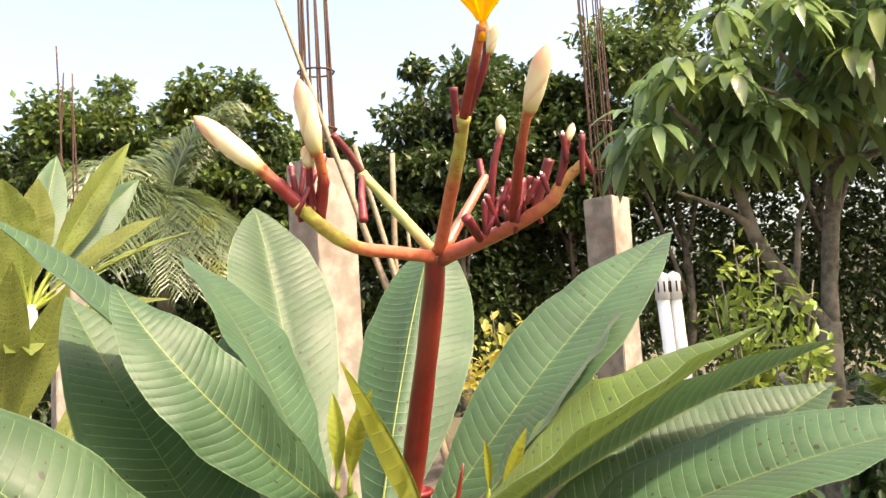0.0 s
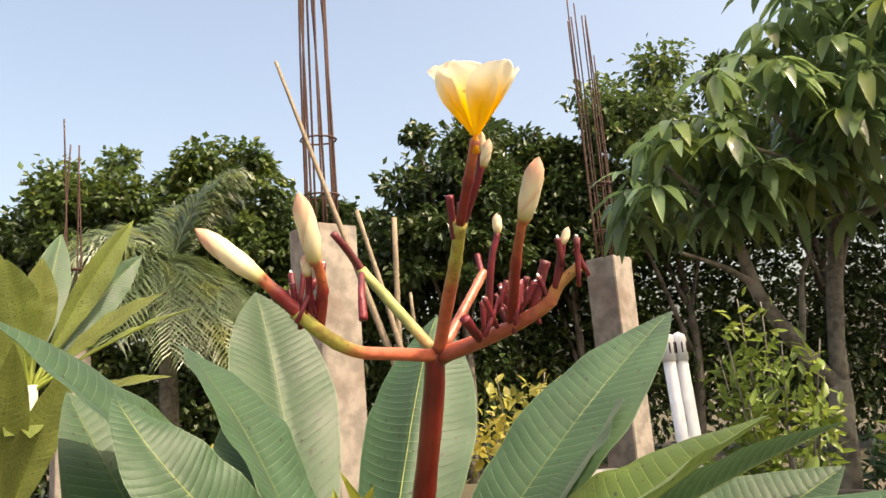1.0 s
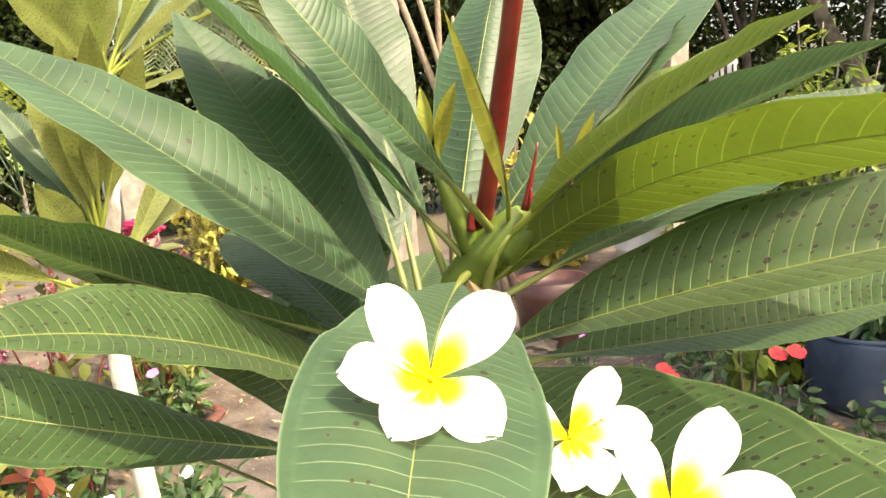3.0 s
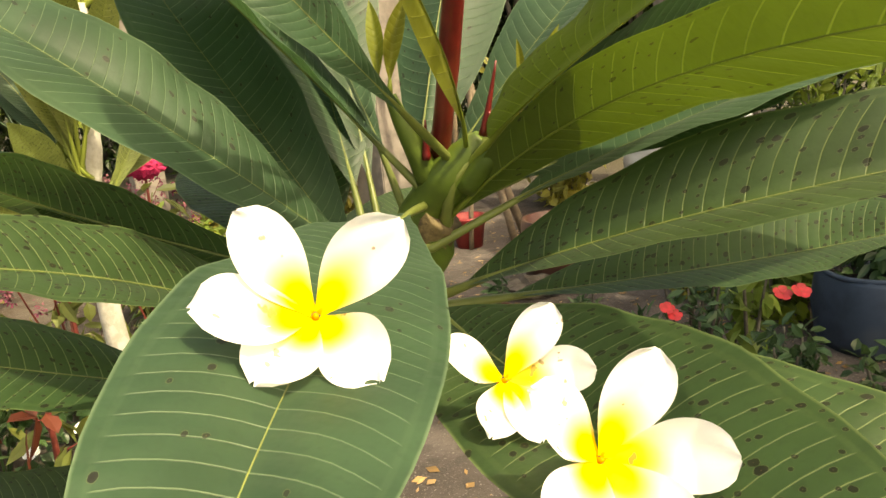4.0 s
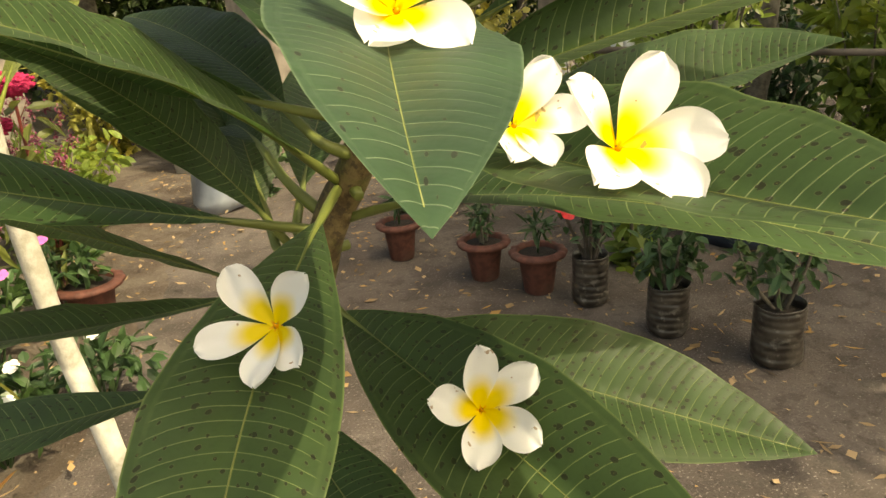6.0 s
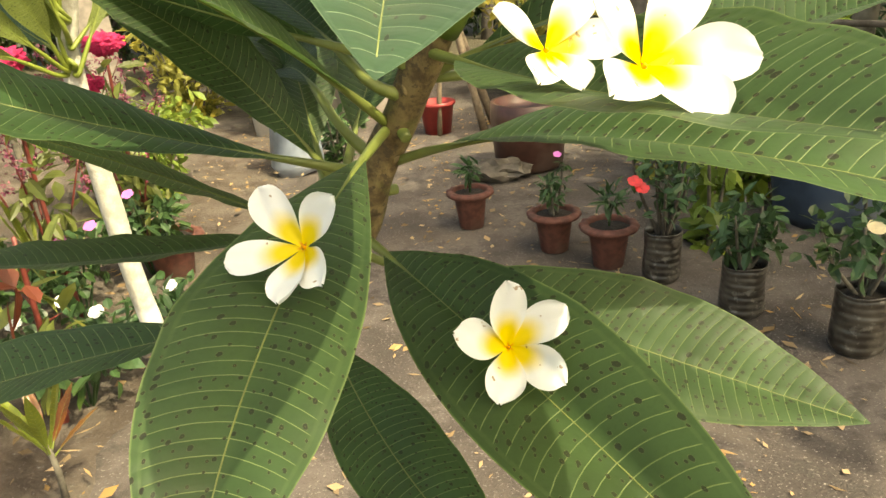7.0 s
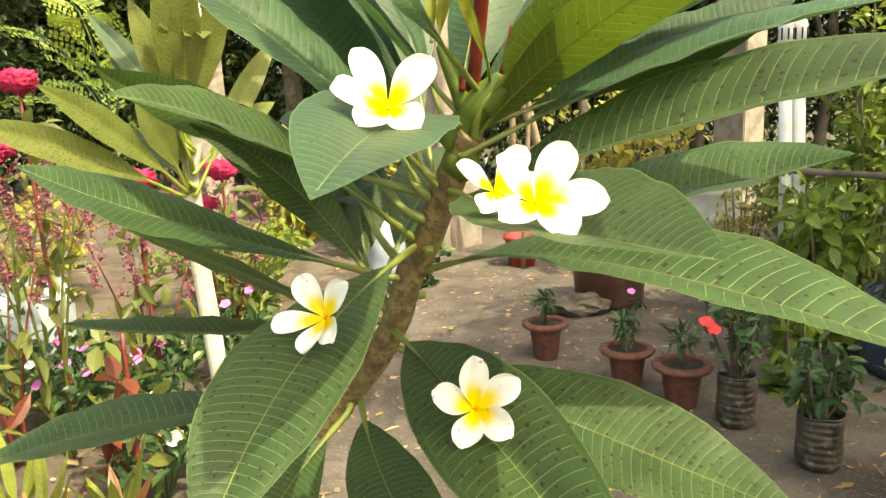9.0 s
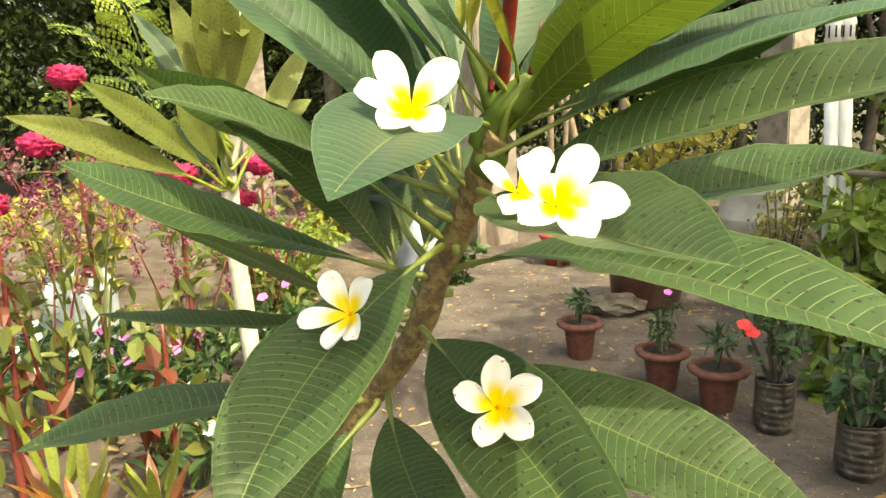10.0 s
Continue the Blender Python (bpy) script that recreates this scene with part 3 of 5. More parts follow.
# ---- coconut palm ----
def palm():
    """A short palm: a rosette of arching fronds, each with two rows of fine hanging leaflets."""
    t = thing("coconut_palm", "young coconut palm with long arching fronds", "palm", at=(-2.2, 7.1, 0))
    bm = bmesh.new()
    tube(bm, smooth_path([(0, 0, -0.05), (0.04, 0, 1.0), (0, 0, 2.2)], 10), [0.11 - 0.004 * i for i in range(11)], 12, True, 0.1)
    part("trunk", bm, M_BARK, t)
    bm = bmesh.new()
    lathe(bm, [(0.04, 1.9), (0.09, 2.0), (0.12, 2.2), (0.13, 2.35), (0.08, 2.48), (0.02, 2.56)], 18)
    for v in bm.verts:
        v.co += 0.035 * noise.noise_vector(v.co * 8)
    part("fibre_sheath", bm, M_BAMBOO, t, "brown fibrous leaf sheath")
    r = random.Random(5)
    for k in range(40):
        a = k * 2.399 + 0.5
        steep = -0.14 + 1.14 * ((k * 0.618) % 1.0)
        ln = 1.55 + 0.40 * r.random()
        d = Vector((math.cos(a), math.sin(a), 0))
        b = Vector((0, 0, 2.36)) + d * 0.05
        c = b + d * ln * (0.30 - 0.18 * steep) + Vector((0, 0, ln * (0.18 + 0.42 * steep)))
        e = b + d * ln * (0.72 - 0.34 * steep) + Vector((0, 0, ln * (1.25 * steep - 0.62)))
        bm = bmesh.new()
        path = [bez(b, c, e, i / 16) for i in range(17)]
        tube(bm, path, [0.014 - 0.0008 * i for i in range(17)], 6)
        frond = part("frond", bm, M_PALM, t)
        verts, faces = [], []
        for i in range(58):
            u = 0.12 + 0.88 * i / 57
            p = bez(b, c, e, u)
            tan = ((c - b) * (1 - u) + (e - c) * u).normalized()
            s, n = frame_along(tan)
            size = 0.46 * math.sin(math.pi * (0.25 + 0.62 * (u - 0.12) / 0.88)) + 0.03
            for sgn in (-1, 1):
                o = (s * sgn * (0.62 + 0.2 * r.random()) + tan * 0.72 + n * r.uniform(-0.05, 0.25)).normalized()
                w = 0.0105
                q = len(verts)
                m1 = p + o * size * 0.45 - Vector((0, 0, 0.03 * size))
                m2 = p + o * size * 0.80 - Vector((0, 0, (0.14 + 0.1 * r.random()) * size))
                m3 = p + o * size * 0.98 - Vector((0, 0, (0.34 + 0.2 * r.random()) * size))
                verts.extend((p - tan * w * 0.5, p + tan * w * 0.5, m1 + tan * w, m1 - tan * w, m2 + tan * w * 0.7, m2 - tan * w * 0.7, m3))
                faces.extend(((q, q + 1, q + 2, q + 3), (q + 3, q + 2, q + 4, q + 5), (q + 5, q + 4, q + 6)))
        raw("leaflet_fringe", verts, faces, M_PALM, frond)


palm()


# ---- shrubs beyond the path ----
def shrub(x, y, height, spread, material, label, leaves, ln, w, stems=6, seed=1, low=0.15, droop=0.1):
    t = thing("shrub", label, "shrub", at=(x, y, 0))
    r = np.random.default_rng(seed)
    blobs = []
    for k in range(stems):
        a, q = k * 2.4 + seed, spread * (0.25 + 0.75 * r.random())
        top = Vector((math.cos(a) * q, math.sin(a) * q, height * (0.65 + 0.35 * r.random())))
        bm = bmesh.new()
        path = smooth_path([(top.x * 0.1, top.y * 0.1, -0.03), (top.x * 0.55, top.y * 0.55, top.z * 0.55), top], 8)
        tube(bm, path, [0.009 - 0.006 * i / 8 for i in range(len(path))], 6)
        part("stem", bm, M_BARK, t)
        for i in range(6):
            p = path[int(len(path) * (low + (0.98 - low) * i / 5)) - 1] if i else path[max(0, int(len(path) * low))]
            blobs.append(((p.x, p.y, p.z), (spread * 0.28, spread * 0.28, height * 0.10), 1))
    leaf_cloud("foliage", blobs, leaves, ln, w, material, t, r, droop, 0.15, 0.25, 0.5, 0.25)
    return t


shrub(1.56, 3.1, 1.46, 0.30, M_SHRUB, "bright lime-green leafy shrub in the sun", 1500, 0.066, 0.013, 11, 3)
shrub(1.35, 2.98, 0.92, 0.26, M_SHRUB, "lime-green bush behind a dark pole", 700, 0.085, 0.022, 7, 21)
shrub(1.09, 3.3, 0.66, 0.22, M_YELLOW, "fine twiggy weed with tiny yellow flowers", 900, 0.030, 0.009, 12, 22)
shrub(1.04, 2.45, 0.55, 0.20, M_SHRUB, "low sprig with large yellow-green leaves", 110, 0.10, 0.030, 5, 23)
shrub(-0.49, 4, 0.35, 0.16, M_GREENS, "small weed growing out of the yard", 240, 0.06, 0.018, 6, 24)
shrub(2.63, 3.4, 1.03, 0.36, M_SHRUB, "lime-green shrub beside the mango trunk", 900, 0.11, 0.03, 7, 4)
shrub(0.83, 5.6, 1.22, 0.62, M_YELLOW, "sparse yellow-green shrub in front of the dark trees", 1100, 0.09, 0.028, 12, 5)
shrub(-0.99, 5.4, 0.96, 0.6, M_YELLOW, "sparse yellowish weeds by the column", 1300, 0.09, 0.02, 12, 6)
shrub(-1.78, 5.6, 0.92, 0.6, M_YELLOW, "low yellow-green weeds by the garden bed", 1100, 0.09, 0.02, 9, 8)
shrub(1.85, 4.7, 0.63, 0.4, M_SHRUB, "low bushy plant with yellow-green leaves", 900, 0.07, 0.018, 9, 9)
shrub(2.77, 4.4, 0.72, 0.5, M_GREENS, "bushy green plant beside the mango tree", 900, 0.09, 0.022, 9, 10)
shrub(-2.65, 3.6, 0.73, 0.5, M_YELLOW, "low yellow-green weeds in the bed", 1200, 0.06, 0.016, 10, 13)
shrub(-1.38, 3.5, 0.56, 0.45, M_SHRUB, "low bright green weeds in the bed", 1200, 0.06, 0.016, 10, 14)


# ---- moringa sapling ----
def moringa(x, y, z):
    """A thin trunk with twice-feathered fronds of small round leaflets."""
    t = thing("moringa_sapling", "slender moringa sapling with feathery light green fronds", "sapling", at=(x, y, 0))
    bm = bmesh.new()
    path = smooth_path([(0.03, 0, -0.02), (0.0, 0.02, z * 0.5), (0, 0, z)], 10)
    tube(bm, path, [0.016 - 0.009 * i / (len(path) - 1) for i in range(len(path))], 9, True, 0.15)
    part("trunk", bm, M_BARK, t)
    r = random.Random(23)
    for dx, dy, dz, low in ((-0.32, -0.05, 0.36, 0.0), (-0.44, 0.0, 0.16, 0.06), (-0.14, 0.05, 0.46, 0.0), (0.14, 0.05, 0.34, 0.04), (-0.34, -0.12, -0.06, 0.12), (0.02, -0.15, 0.42, 0.05), (-0.22, 0.12, 0.26, 0.1), (0.26, 0.0, 0.12, 0.14)):
        b = Vector((0, 0, z - low - 0.02))
        e = b + Vector((dx, dy, dz))
        c = b + Vector((dx * 0.45, dy * 0.45, dz * 0.75 + 0.10))
        bm = bmesh.new()
        tube(bm, [bez(b, c, e, i / 10) for i in range(11)], [0.0045 - 0.0003 * i for i in range(11)], 6)
        frond = part("frond", bm, M_GREENS, t)
        verts, faces = [], []
        for i in range(9):
            u = 0.26 + 0.74 * i / 8
            p = bez(b, c, e, u)
            tan = ((c - b) * (1 - u) + (e - c) * u).normalized()
            side, up = frame_along(tan)
            ln = 0.15 * math.sin(math.pi * (0.28 + 0.62 * (u - 0.26) / 0.74))
            for sg in (-1, 1):
                o = (side * sg + tan * 0.55 + up * r.uniform(-0.2, 0.15)).normalized()
                cross = o.cross(up).normalized()
                for k in range(7):
                    q = p + o * ln * (0.2 + 0.8 * k / 6) - Vector((0, 0, 0.10 * ln * (k / 6) ** 2))
                    for s2 in (-1, 1):
                        d = (cross * s2 + o * 0.5).normalized() * r.uniform(0.014, 0.020)
                        w = d.cross(up + Vector((r.uniform(-0.5, 0.5), r.uniform(-0.5, 0.5), 0))).normalized() * 0.0075
                        n0 = len(verts)
                        verts.extend((q, q + d * 0.35 + w, q + d * 0.8 + w * 0.8, q + d, q + d * 0.8 - w * 0.8, q + d * 0.35 - w))
                        faces.append(tuple(range(n0, n0 + 6)))
        tagged(raw("leaflet_fringe", verts, faces, M_SHRUB, frond), "tiny round light green leaflets", kind="stuff")
    return t


moringa(-1.44, 2.6, 1.06)


# ---- pots ----
def pot_plant(t, kind, z, seed):
    r = np.random.default_rng(seed)
    if kind == "sprig":
        for k in range(3):
            bm = bmesh.new()
            a = k * 2.1
            path = smooth_path([(0, 0, z), (0.008 * math.cos(a), 0.008 * math.sin(a), z + 0.06), (0.025 * math.cos(a), 0.025 * math.sin(a), z + 0.11)], 6)
            tube(bm, path, [0.003] * len(path), 6)
            part("stem", bm, M_GREENS, t)
        leaf_cloud("foliage", [((0, 0, z + 0.10), (0.04, 0.04, 0.035), 1)], 46, 0.05, 0.008, M_GREENS, t, r, -0.2, 0.2)
    else:
        spec = {"bonsai": (4, 0.19, 0.06, 120, 0.036, 0.007), "spiny": (9, 0.33, 0.12, 190, 0.042, 0.010), "bush": (9, 0.21, 0.11, 210, 0.048, 0.012), "rose": (6, 0.30, 0.16, 220, 0.045, 0.012)}[kind]
        stems, height, spread, count, ln, w = spec
        blobs = []
        for k in range(stems):
            a, q = k * 2.4 + seed, spread * (0.3 + 0.7 * r.random())
            top = Vector((math.cos(a) * q, math.sin(a) * q, z + height * (0.6 + 0.4 * r.random())))
            bm = bmesh.new()
            path = smooth_path([(0.01 * math.cos(a), 0.01 * math.sin(a), z - 0.01), (top.x * 0.7, top.y * 0.7, z + (top.z - z) * 0.5), top], 8)
            tube(bm, path, [0.0065 - 0.0035 * i / 8 for i in range(len(path))], 6, True, 0.3)
            part("stem", bm, M_BARK_DARK if kind == "spiny" else M_BARK, t)
            for i in (4, 6, 8):
                p = path[min(i, len(path) - 1)]
                blobs.append(((p.x, p.y, p.z), (spread * 0.34, spread * 0.34, height * 0.14), 1))
        leaf_cloud("foliage", blobs, count, ln, w, M_GREENS, t, r, 0.15, 0.1)


M_RED = plain("red_bracts", (0.62, 0.035, 0.045), 0.5, 0, 0.3, 60, 0.1)
M_MAGENTA = plain("magenta_plume", (0.22, 0.035, 0.09), 0.7, 0, 0.6, 120, 0.5, (0.36, 0.16, 0.17))
M_CREST = plain("hot_magenta_crest", (0.55, 0.008, 0.10), 0.65, 0, 0.45, 160, 0.8)
M_VINCA = plain("pink_petals", (0.62, 0.16, 0.50), 0.5, 0, 0.2, 40, 0.05)
M_WHITE_PETAL = plain("white_petals", (0.80, 0.80, 0.76), 0.5, 0, 0.08, 40, 0.05)
M_CREAM = plain("cream_petals", (0.75, 0.62, 0.38), 0.5, 0, 0.2, 40, 0.05)


def blossom(parent, centre, radius, material, petals=5, cup=0.3, name="blossom", face=(0, -0.5, 0.85)):
    """A small many-petalled flower head."""
    bm = bmesh.new()
    m = Matrix.Translation(centre) @ Vector(face).to_track_quat("Z", "Y").to_matrix().to_4x4()
    for k in range(petals):
        a = 2 * math.pi * k / petals
        d, s = Vector((math.cos(a), math.sin(a), 0)), Vector((-math.sin(a), math.cos(a), 0))
        pts = [(0.05, 0.1, 0), (0.45, 0.42, 0.1), (0.85, 0.5, 0.3), (1.05, 0.22, 0.42)]
        rows = [[bm.verts.new(m @ ((d * u + s * w * sg + Vector((0, 0, h * cup + 0.04 * (k % 2)))) * radius)) for sg in (-1, 0, 1)] for u, w, h in pts]
        for r0, r1 in zip(rows, rows[1:]):
            for j in range(2):
                bm.faces.new((r0[j], r0[j + 1], r1[j + 1], r1[j]))
    return part(name, bm, material, parent)


def terracotta_pot(x, y, rim, height, kind, seed, label):
    t = thing("flower_pot", label, "flower pot", "terracotta pots in a row", at=(x, y, 0))
    bm = bmesh.new()
    r = rim / 2
    lathe(bm, [(0, 0), (r * 0.50, 0), (r * 0.53, 0.005), (r * 0.70, height * 0.80), (r * 0.74, height * 0.84), (r * 0.97, height * 0.87), (r * 1.01, height * 0.90), (r * 1.01, height * 0.95), (r * 0.97, height * 0.98), (r * 0.86, height),
               (r * 0.76, height * 0.99), (r * 0.73, height * 0.94), (r * 0.70, height * 0.86)], 48)
    for v in bm.verts:
        a = math.atan2(v.co.y, v.co.x)
        if v.co.z > height * 0.81 and v.co.xy.length > r * 0.82:
            v.co.xy *= 0.97 + 0.075 * abs(math.sin(a * 7))
            v.co.z -= 0.004 * abs(math.cos(a * 7))
    part("pot", bm, M_TERRA, t)
    bm = bmesh.new()
    lathe(bm, [(r * 0.715, height * 0.88), (r * 0.5, height * 0.90), (0.001, height * 0.905)], 20)
    for v in bm.verts:
        v.co.z += 0.006 * noise.noise(v.co * 60)
    part("soil", bm, M_SOIL, t)
    pot_plant(t, kind, height * 0.88, seed)
    return t


terracotta_pot(0.195, 2.817, 0.185, 0.16, "sprig", 1, "small terracotta pot with a seedling sprig")
p = terracotta_pot(0.485, 2.511, 0.19, 0.155, "bonsai", 2, "scalloped terracotta pot with a small twisted plant")
blossom(p, (0.01, -0.03, 0.37), 0.014, M_VINCA)
terracotta_pot(0.646, 2.338, 0.195, 0.16, "sprig", 3, "scalloped terracotta pot with a young seedling")
terracotta_pot(-0.926, 2.521, 0.24, 0.17, "sprig", 4, "wide terracotta pot on the soil bed")


def bottle_pot(x, y, r, height, kind, seed, label):
    t = thing("bottle_planter", label, "planter", "cut plastic bottles as planters", at=(x, y, 0))
    bm = bmesh.new()
    prof = [(0, 0.0), (r * 0.8, 0.0), (r * 0.95, 0.012)]
    n = 7
    for k in range(n):
        z0, z1 = 0.015 + (height - 0.02) * k / n, 0.015 + (height - 0.02) * (k + 1) / n
        prof += [(r, z0 + 0.15 * (z1 - z0)), (r, z0 + 0.7 * (z1 - z0)), (r * (0.955 + 0.02 * (k % 2)), z0 + 0.85 * (z1 - z0))]
    prof += [(r, height - 0.005), (r, height), (r * 0.97, height), (r * 0.95, height - 0.02)]
    lathe(bm, prof, 28)
    for v in bm.verts:
        v.co.xy *= 1 + 0.07 * noise.noise(v.co * 16 + Vector((x, y, 0)))
        v.co.z += 0.006 * noise.noise(v.co * 14 + Vector((y, x, 3))) * v.co.z / height
    part("bottle", bm, M_BOTTLE, t)
    bm = bmesh.new()
    lathe(bm, [(r * 0.93, height - 0.03), (r * 0.5, height - 0.018), (0.001, height - 0.016)], 20)
    part("soil", bm, M_SOIL, t)
    pot_plant(t, kind, height - 0.02, seed)
    return t


def bottle_material():
    m = Mat("grimy_clear_plastic")
    n1 = m.noise(16, 4)
    c = m.mix(m.step(n1, 0.4, 0.62), (0.020, 0.016, 0.013), (0.060, 0.052, 0.042))
    # pale blotches in the colour stand in for highlights on the plastic
    c = m.mix(m.math("MULTIPLY", m.step(m.noise(42, 4), 0.56, 0.66), 0.6), c, (0.16, 0.15, 0.13))
    m.bump(m.noise(50, 3), 0.15, 0.003)
    m.done(c, 0.3, 0, 0.5)
    m.b.inputs["Coat Weight"].default_value = 0.25
    return m.m


M_BOTTLE = bottle_material()
p = bottle_pot(0.788, 2.196, 0.060, 0.175, "spiny", 5, "ribbed cut plastic bottle holding a thorny red-flowered plant")
for c in ((0.0, -0.02, 0.50), (0.03, -0.03, 0.49), (-0.11, -0.05, 0.36), (-0.09, -0.06, 0.34)):
    blossom(p, c, 0.022, M_RED, 5, 0.4)
p = bottle_pot(0.944, 1.928, 0.062, 0.165, "bush", 6, "ribbed cut plastic bottle holding a bushy green plant")
for c in ((0.02, -0.02, 0.47), (-0.02, 0.0, 0.46)):
    blossom(p, c, 0.024, M_RED, 5, 0.4)
p = bottle_pot(1.154, 1.687, 0.067, 0.18, "rose", 7, "dark ribbed cut plastic bottle holding a thin rose bush")
blossom(p, (-0.02, -0.04, 0.36), 0.022, M_CREAM, 7, 0.7)


def lathe_thing(name, x, y, profile, material, label, category, seg=32, dent=0.0):
    bm = bmesh.new()
    lathe(bm, profile, seg)
    for v in bm.verts:
        v.co.xy *= 1 + dent * noise.noise(v.co * 9 + Vector((x, y, 0)))
    ob = tagged(part(name, bm, material), label, category)
    ob.location = (x, y, 0)
    return ob


M_BROWNPOT = plain("brown_glazed", (0.075, 0.030, 0.022), 0.35, 0, 0.3, 20, 0.1, (0.14, 0.09, 0.07))
M_REDPLASTIC = plain("red_plastic", (0.30, 0.035, 0.035), 0.4, 0, 0.2, 20, 0.05)
M_BLUE = plain("faded_blue_plastic", (0.036, 0.057, 0.096), 0.6, 0, 0.4, 9, 0.4, (0.15, 0.16, 0.17))
M_DRUM = plain("painted_drum", (0.55, 0.54, 0.50), 0.5, 0, 0.2, 10, 0.1, (0.20, 0.09, 0.05))
M_SACK_BLUE = plain("bluish_plastic", (0.24, 0.28, 0.34), 0.4, 0, 0.25, 12, 0.4, (0.36, 0.39, 0.43))
M_SACK = plain("woven_sack", (0.34, 0.39, 0.44), 0.6, 0, 0.2, 14, 0.4, (0.35, 0.33, 0.30))
lathe_thing("brown_tub", 0.534, 3.604, [(0, 0), (0.14, 0.0), (0.17, 0.03), (0.19, 0.26), (0.185, 0.34), (0.165, 0.34), (0.16, 0.30), (0, 0.29)], M_BROWNPOT, "large dark brown glazed tub", "tub")
lathe_thing("red_bucket", 0.081, 4.489, [(0, 0), (0.08, 0.0), (0.105, 0.17), (0.118, 0.175), (0.118, 0.195), (0.102, 0.195), (0.08, 0.02), (0, 0.02)], M_REDPLASTIC, "small red plastic bucket", "bucket")
lathe_thing("oil_drum", 1.396, 5.207, [(0, 0), (0.20, 0), (0.205, 0.15), (0.21, 0.16), (0.205, 0.17), (0.205, 0.33), (0.21, 0.34), (0.205, 0.35), (0.205, 0.5), (0.19, 0.5), (0.19, 0.47), (0, 0.47)], M_DRUM, "rusting white painted drum", "drum")
barrel = thing("blue_barrel", "faded blue plastic barrel cut open for planting", "barrel", at=(1.586, 2.635, 0))
bm = bmesh.new()
lathe(bm, [(0, 0), (0.20, 0), (0.225, 0.04), (0.23, 0.16), (0.225, 0.27), (0.215, 0.29), (0.205, 0.28), (0.20, 0.22)], 36)
for v in bm.verts:
    v.co.xy *= 1 + 0.07 * noise.noise(v.co * 9)
part("body", bm, M_BLUE, barrel)
bm = bmesh.new()
tube(bm, [(0.222 * math.cos(a), 0.222 * math.sin(a), 0.29 + 0.006 * math.sin(3 * a)) for a in [i * math.pi / 16 for i in range(33)]], [0.010] * 33, 8, False)
part("rim", bm, M_BLUE, barrel)
bm = bmesh.new()
lathe(bm, [(0.21, 0.23), (0.1, 0.245), (0.001, 0.25)], 20)
part("soil", bm, M_SOIL, barrel)
leaf_cloud("foliage", [((0, 0, 0.36), (0.16, 0.16, 0.12), 1)], 240, 0.06, 0.014, M_GREENS, barrel, RNG, 0.1, 0.1)
bm = bmesh.new()
bmesh.ops.create_icosphere(bm, subdivisions=3, radius=1.0)
for v in bm.verts:
    d = v.co.normalized()
    v.co = Vector((d.x * 0.15, d.y * 0.10, d.z * 0.055)) * (1 + 0.45 * noise.noise(d * 2.1)) + Vector((0, 0, 0.045))
b = tagged(part("stone", bm, M_BARK_DARK, smooth=False), "dark weathered stone beside the tub", "stone")
b.location = (0.371, 3.437, 0)

# dark rail on a stake beside the lime bush, and a white bucket far back
stick("wooden_rail", [(0.995, 2.900, 0.750), (1.429, 2.705, 0.722), (2.166, 2.350, 0.685)], 0.014, 0.012, M_BARK_DARK, "dark wooden rail tied to a stake", "rail", 12)
stick("stake", [(1.453, 2.700, -0.036), (1.452, 2.700, 0.386), (1.446, 2.720, 0.833)], 0.011, 0.009, M_BARK_DARK, "thin dark wooden stake", "stake", 8)
lathe_thing("white_bucket", -0.989, 4.805, [(0, 0), (0.13, 0.0), (0.16, 0.36), (0.175, 0.37), (0.175, 0.40), (0.155, 0.40), (0.125, 0.02), (0, 0.02)], M_PVC, "white plastic paint bucket", "bucket")
# horizontal water pipe behind the pots
stick("water_pipe", [(1.348, 5.250, 0.229), (1.889, 5.200, 0.194), (3.362, 5.000, 0.145)], 0.022, 0.022, M_CONCRETE, "grey plastic water pipe along the yard's edge", "pipe", 8)


# ---- flower bed ----
M_CELOSIA = foliage_material("celosia_leaves", (0.11, 0.13, 0.035), 0.5, 0.35, 0.45)
M_REDLEAF = foliage_material("reddened_leaves", (0.12, 0.032, 0.018), 0.5, 0.35, 0.45)
M_REDSTEM = plain("red_stem", (0.17, 0.034, 0.026), 0.45, 0, 0.3, 50, 0.1)
M_CROTON = leaf_material("croton_leaf", (0.13, 0.16, 0.02), (0.62, 0.48, 0.04), 0.0, 0.25, 0.3, 15.0)
M_CROTON_RED = leaf_material("croton_leaf_orange", (0.20, 0.075, 0.016), (0.42, 0.26, 0.03), 0.0, 0.3, 0.3, 15.0)


def crest(t, at, seed):
    """A ruffled comb-shaped flower head."""
    bm = bmesh.new()
    bmesh.ops.create_icosphere(bm, subdivisions=4, radius=1.0)
    for v in bm.verts:
        d = v.co.normalized()
        fold = abs(noise.noise(d * 4.5 + Vector((seed, 0, 0)))) + 0.5 * abs(noise.noise(d * 11))
        v.co = Vector((d.x * 0.066, d.y * 0.042, d.z * 0.032 if d.z > 0 else d.z * 0.045)) * (0.72 + 0.75 * fold) + at
    part("crest", bm, M_CREST, t, "hot magenta ruffled flower crest")


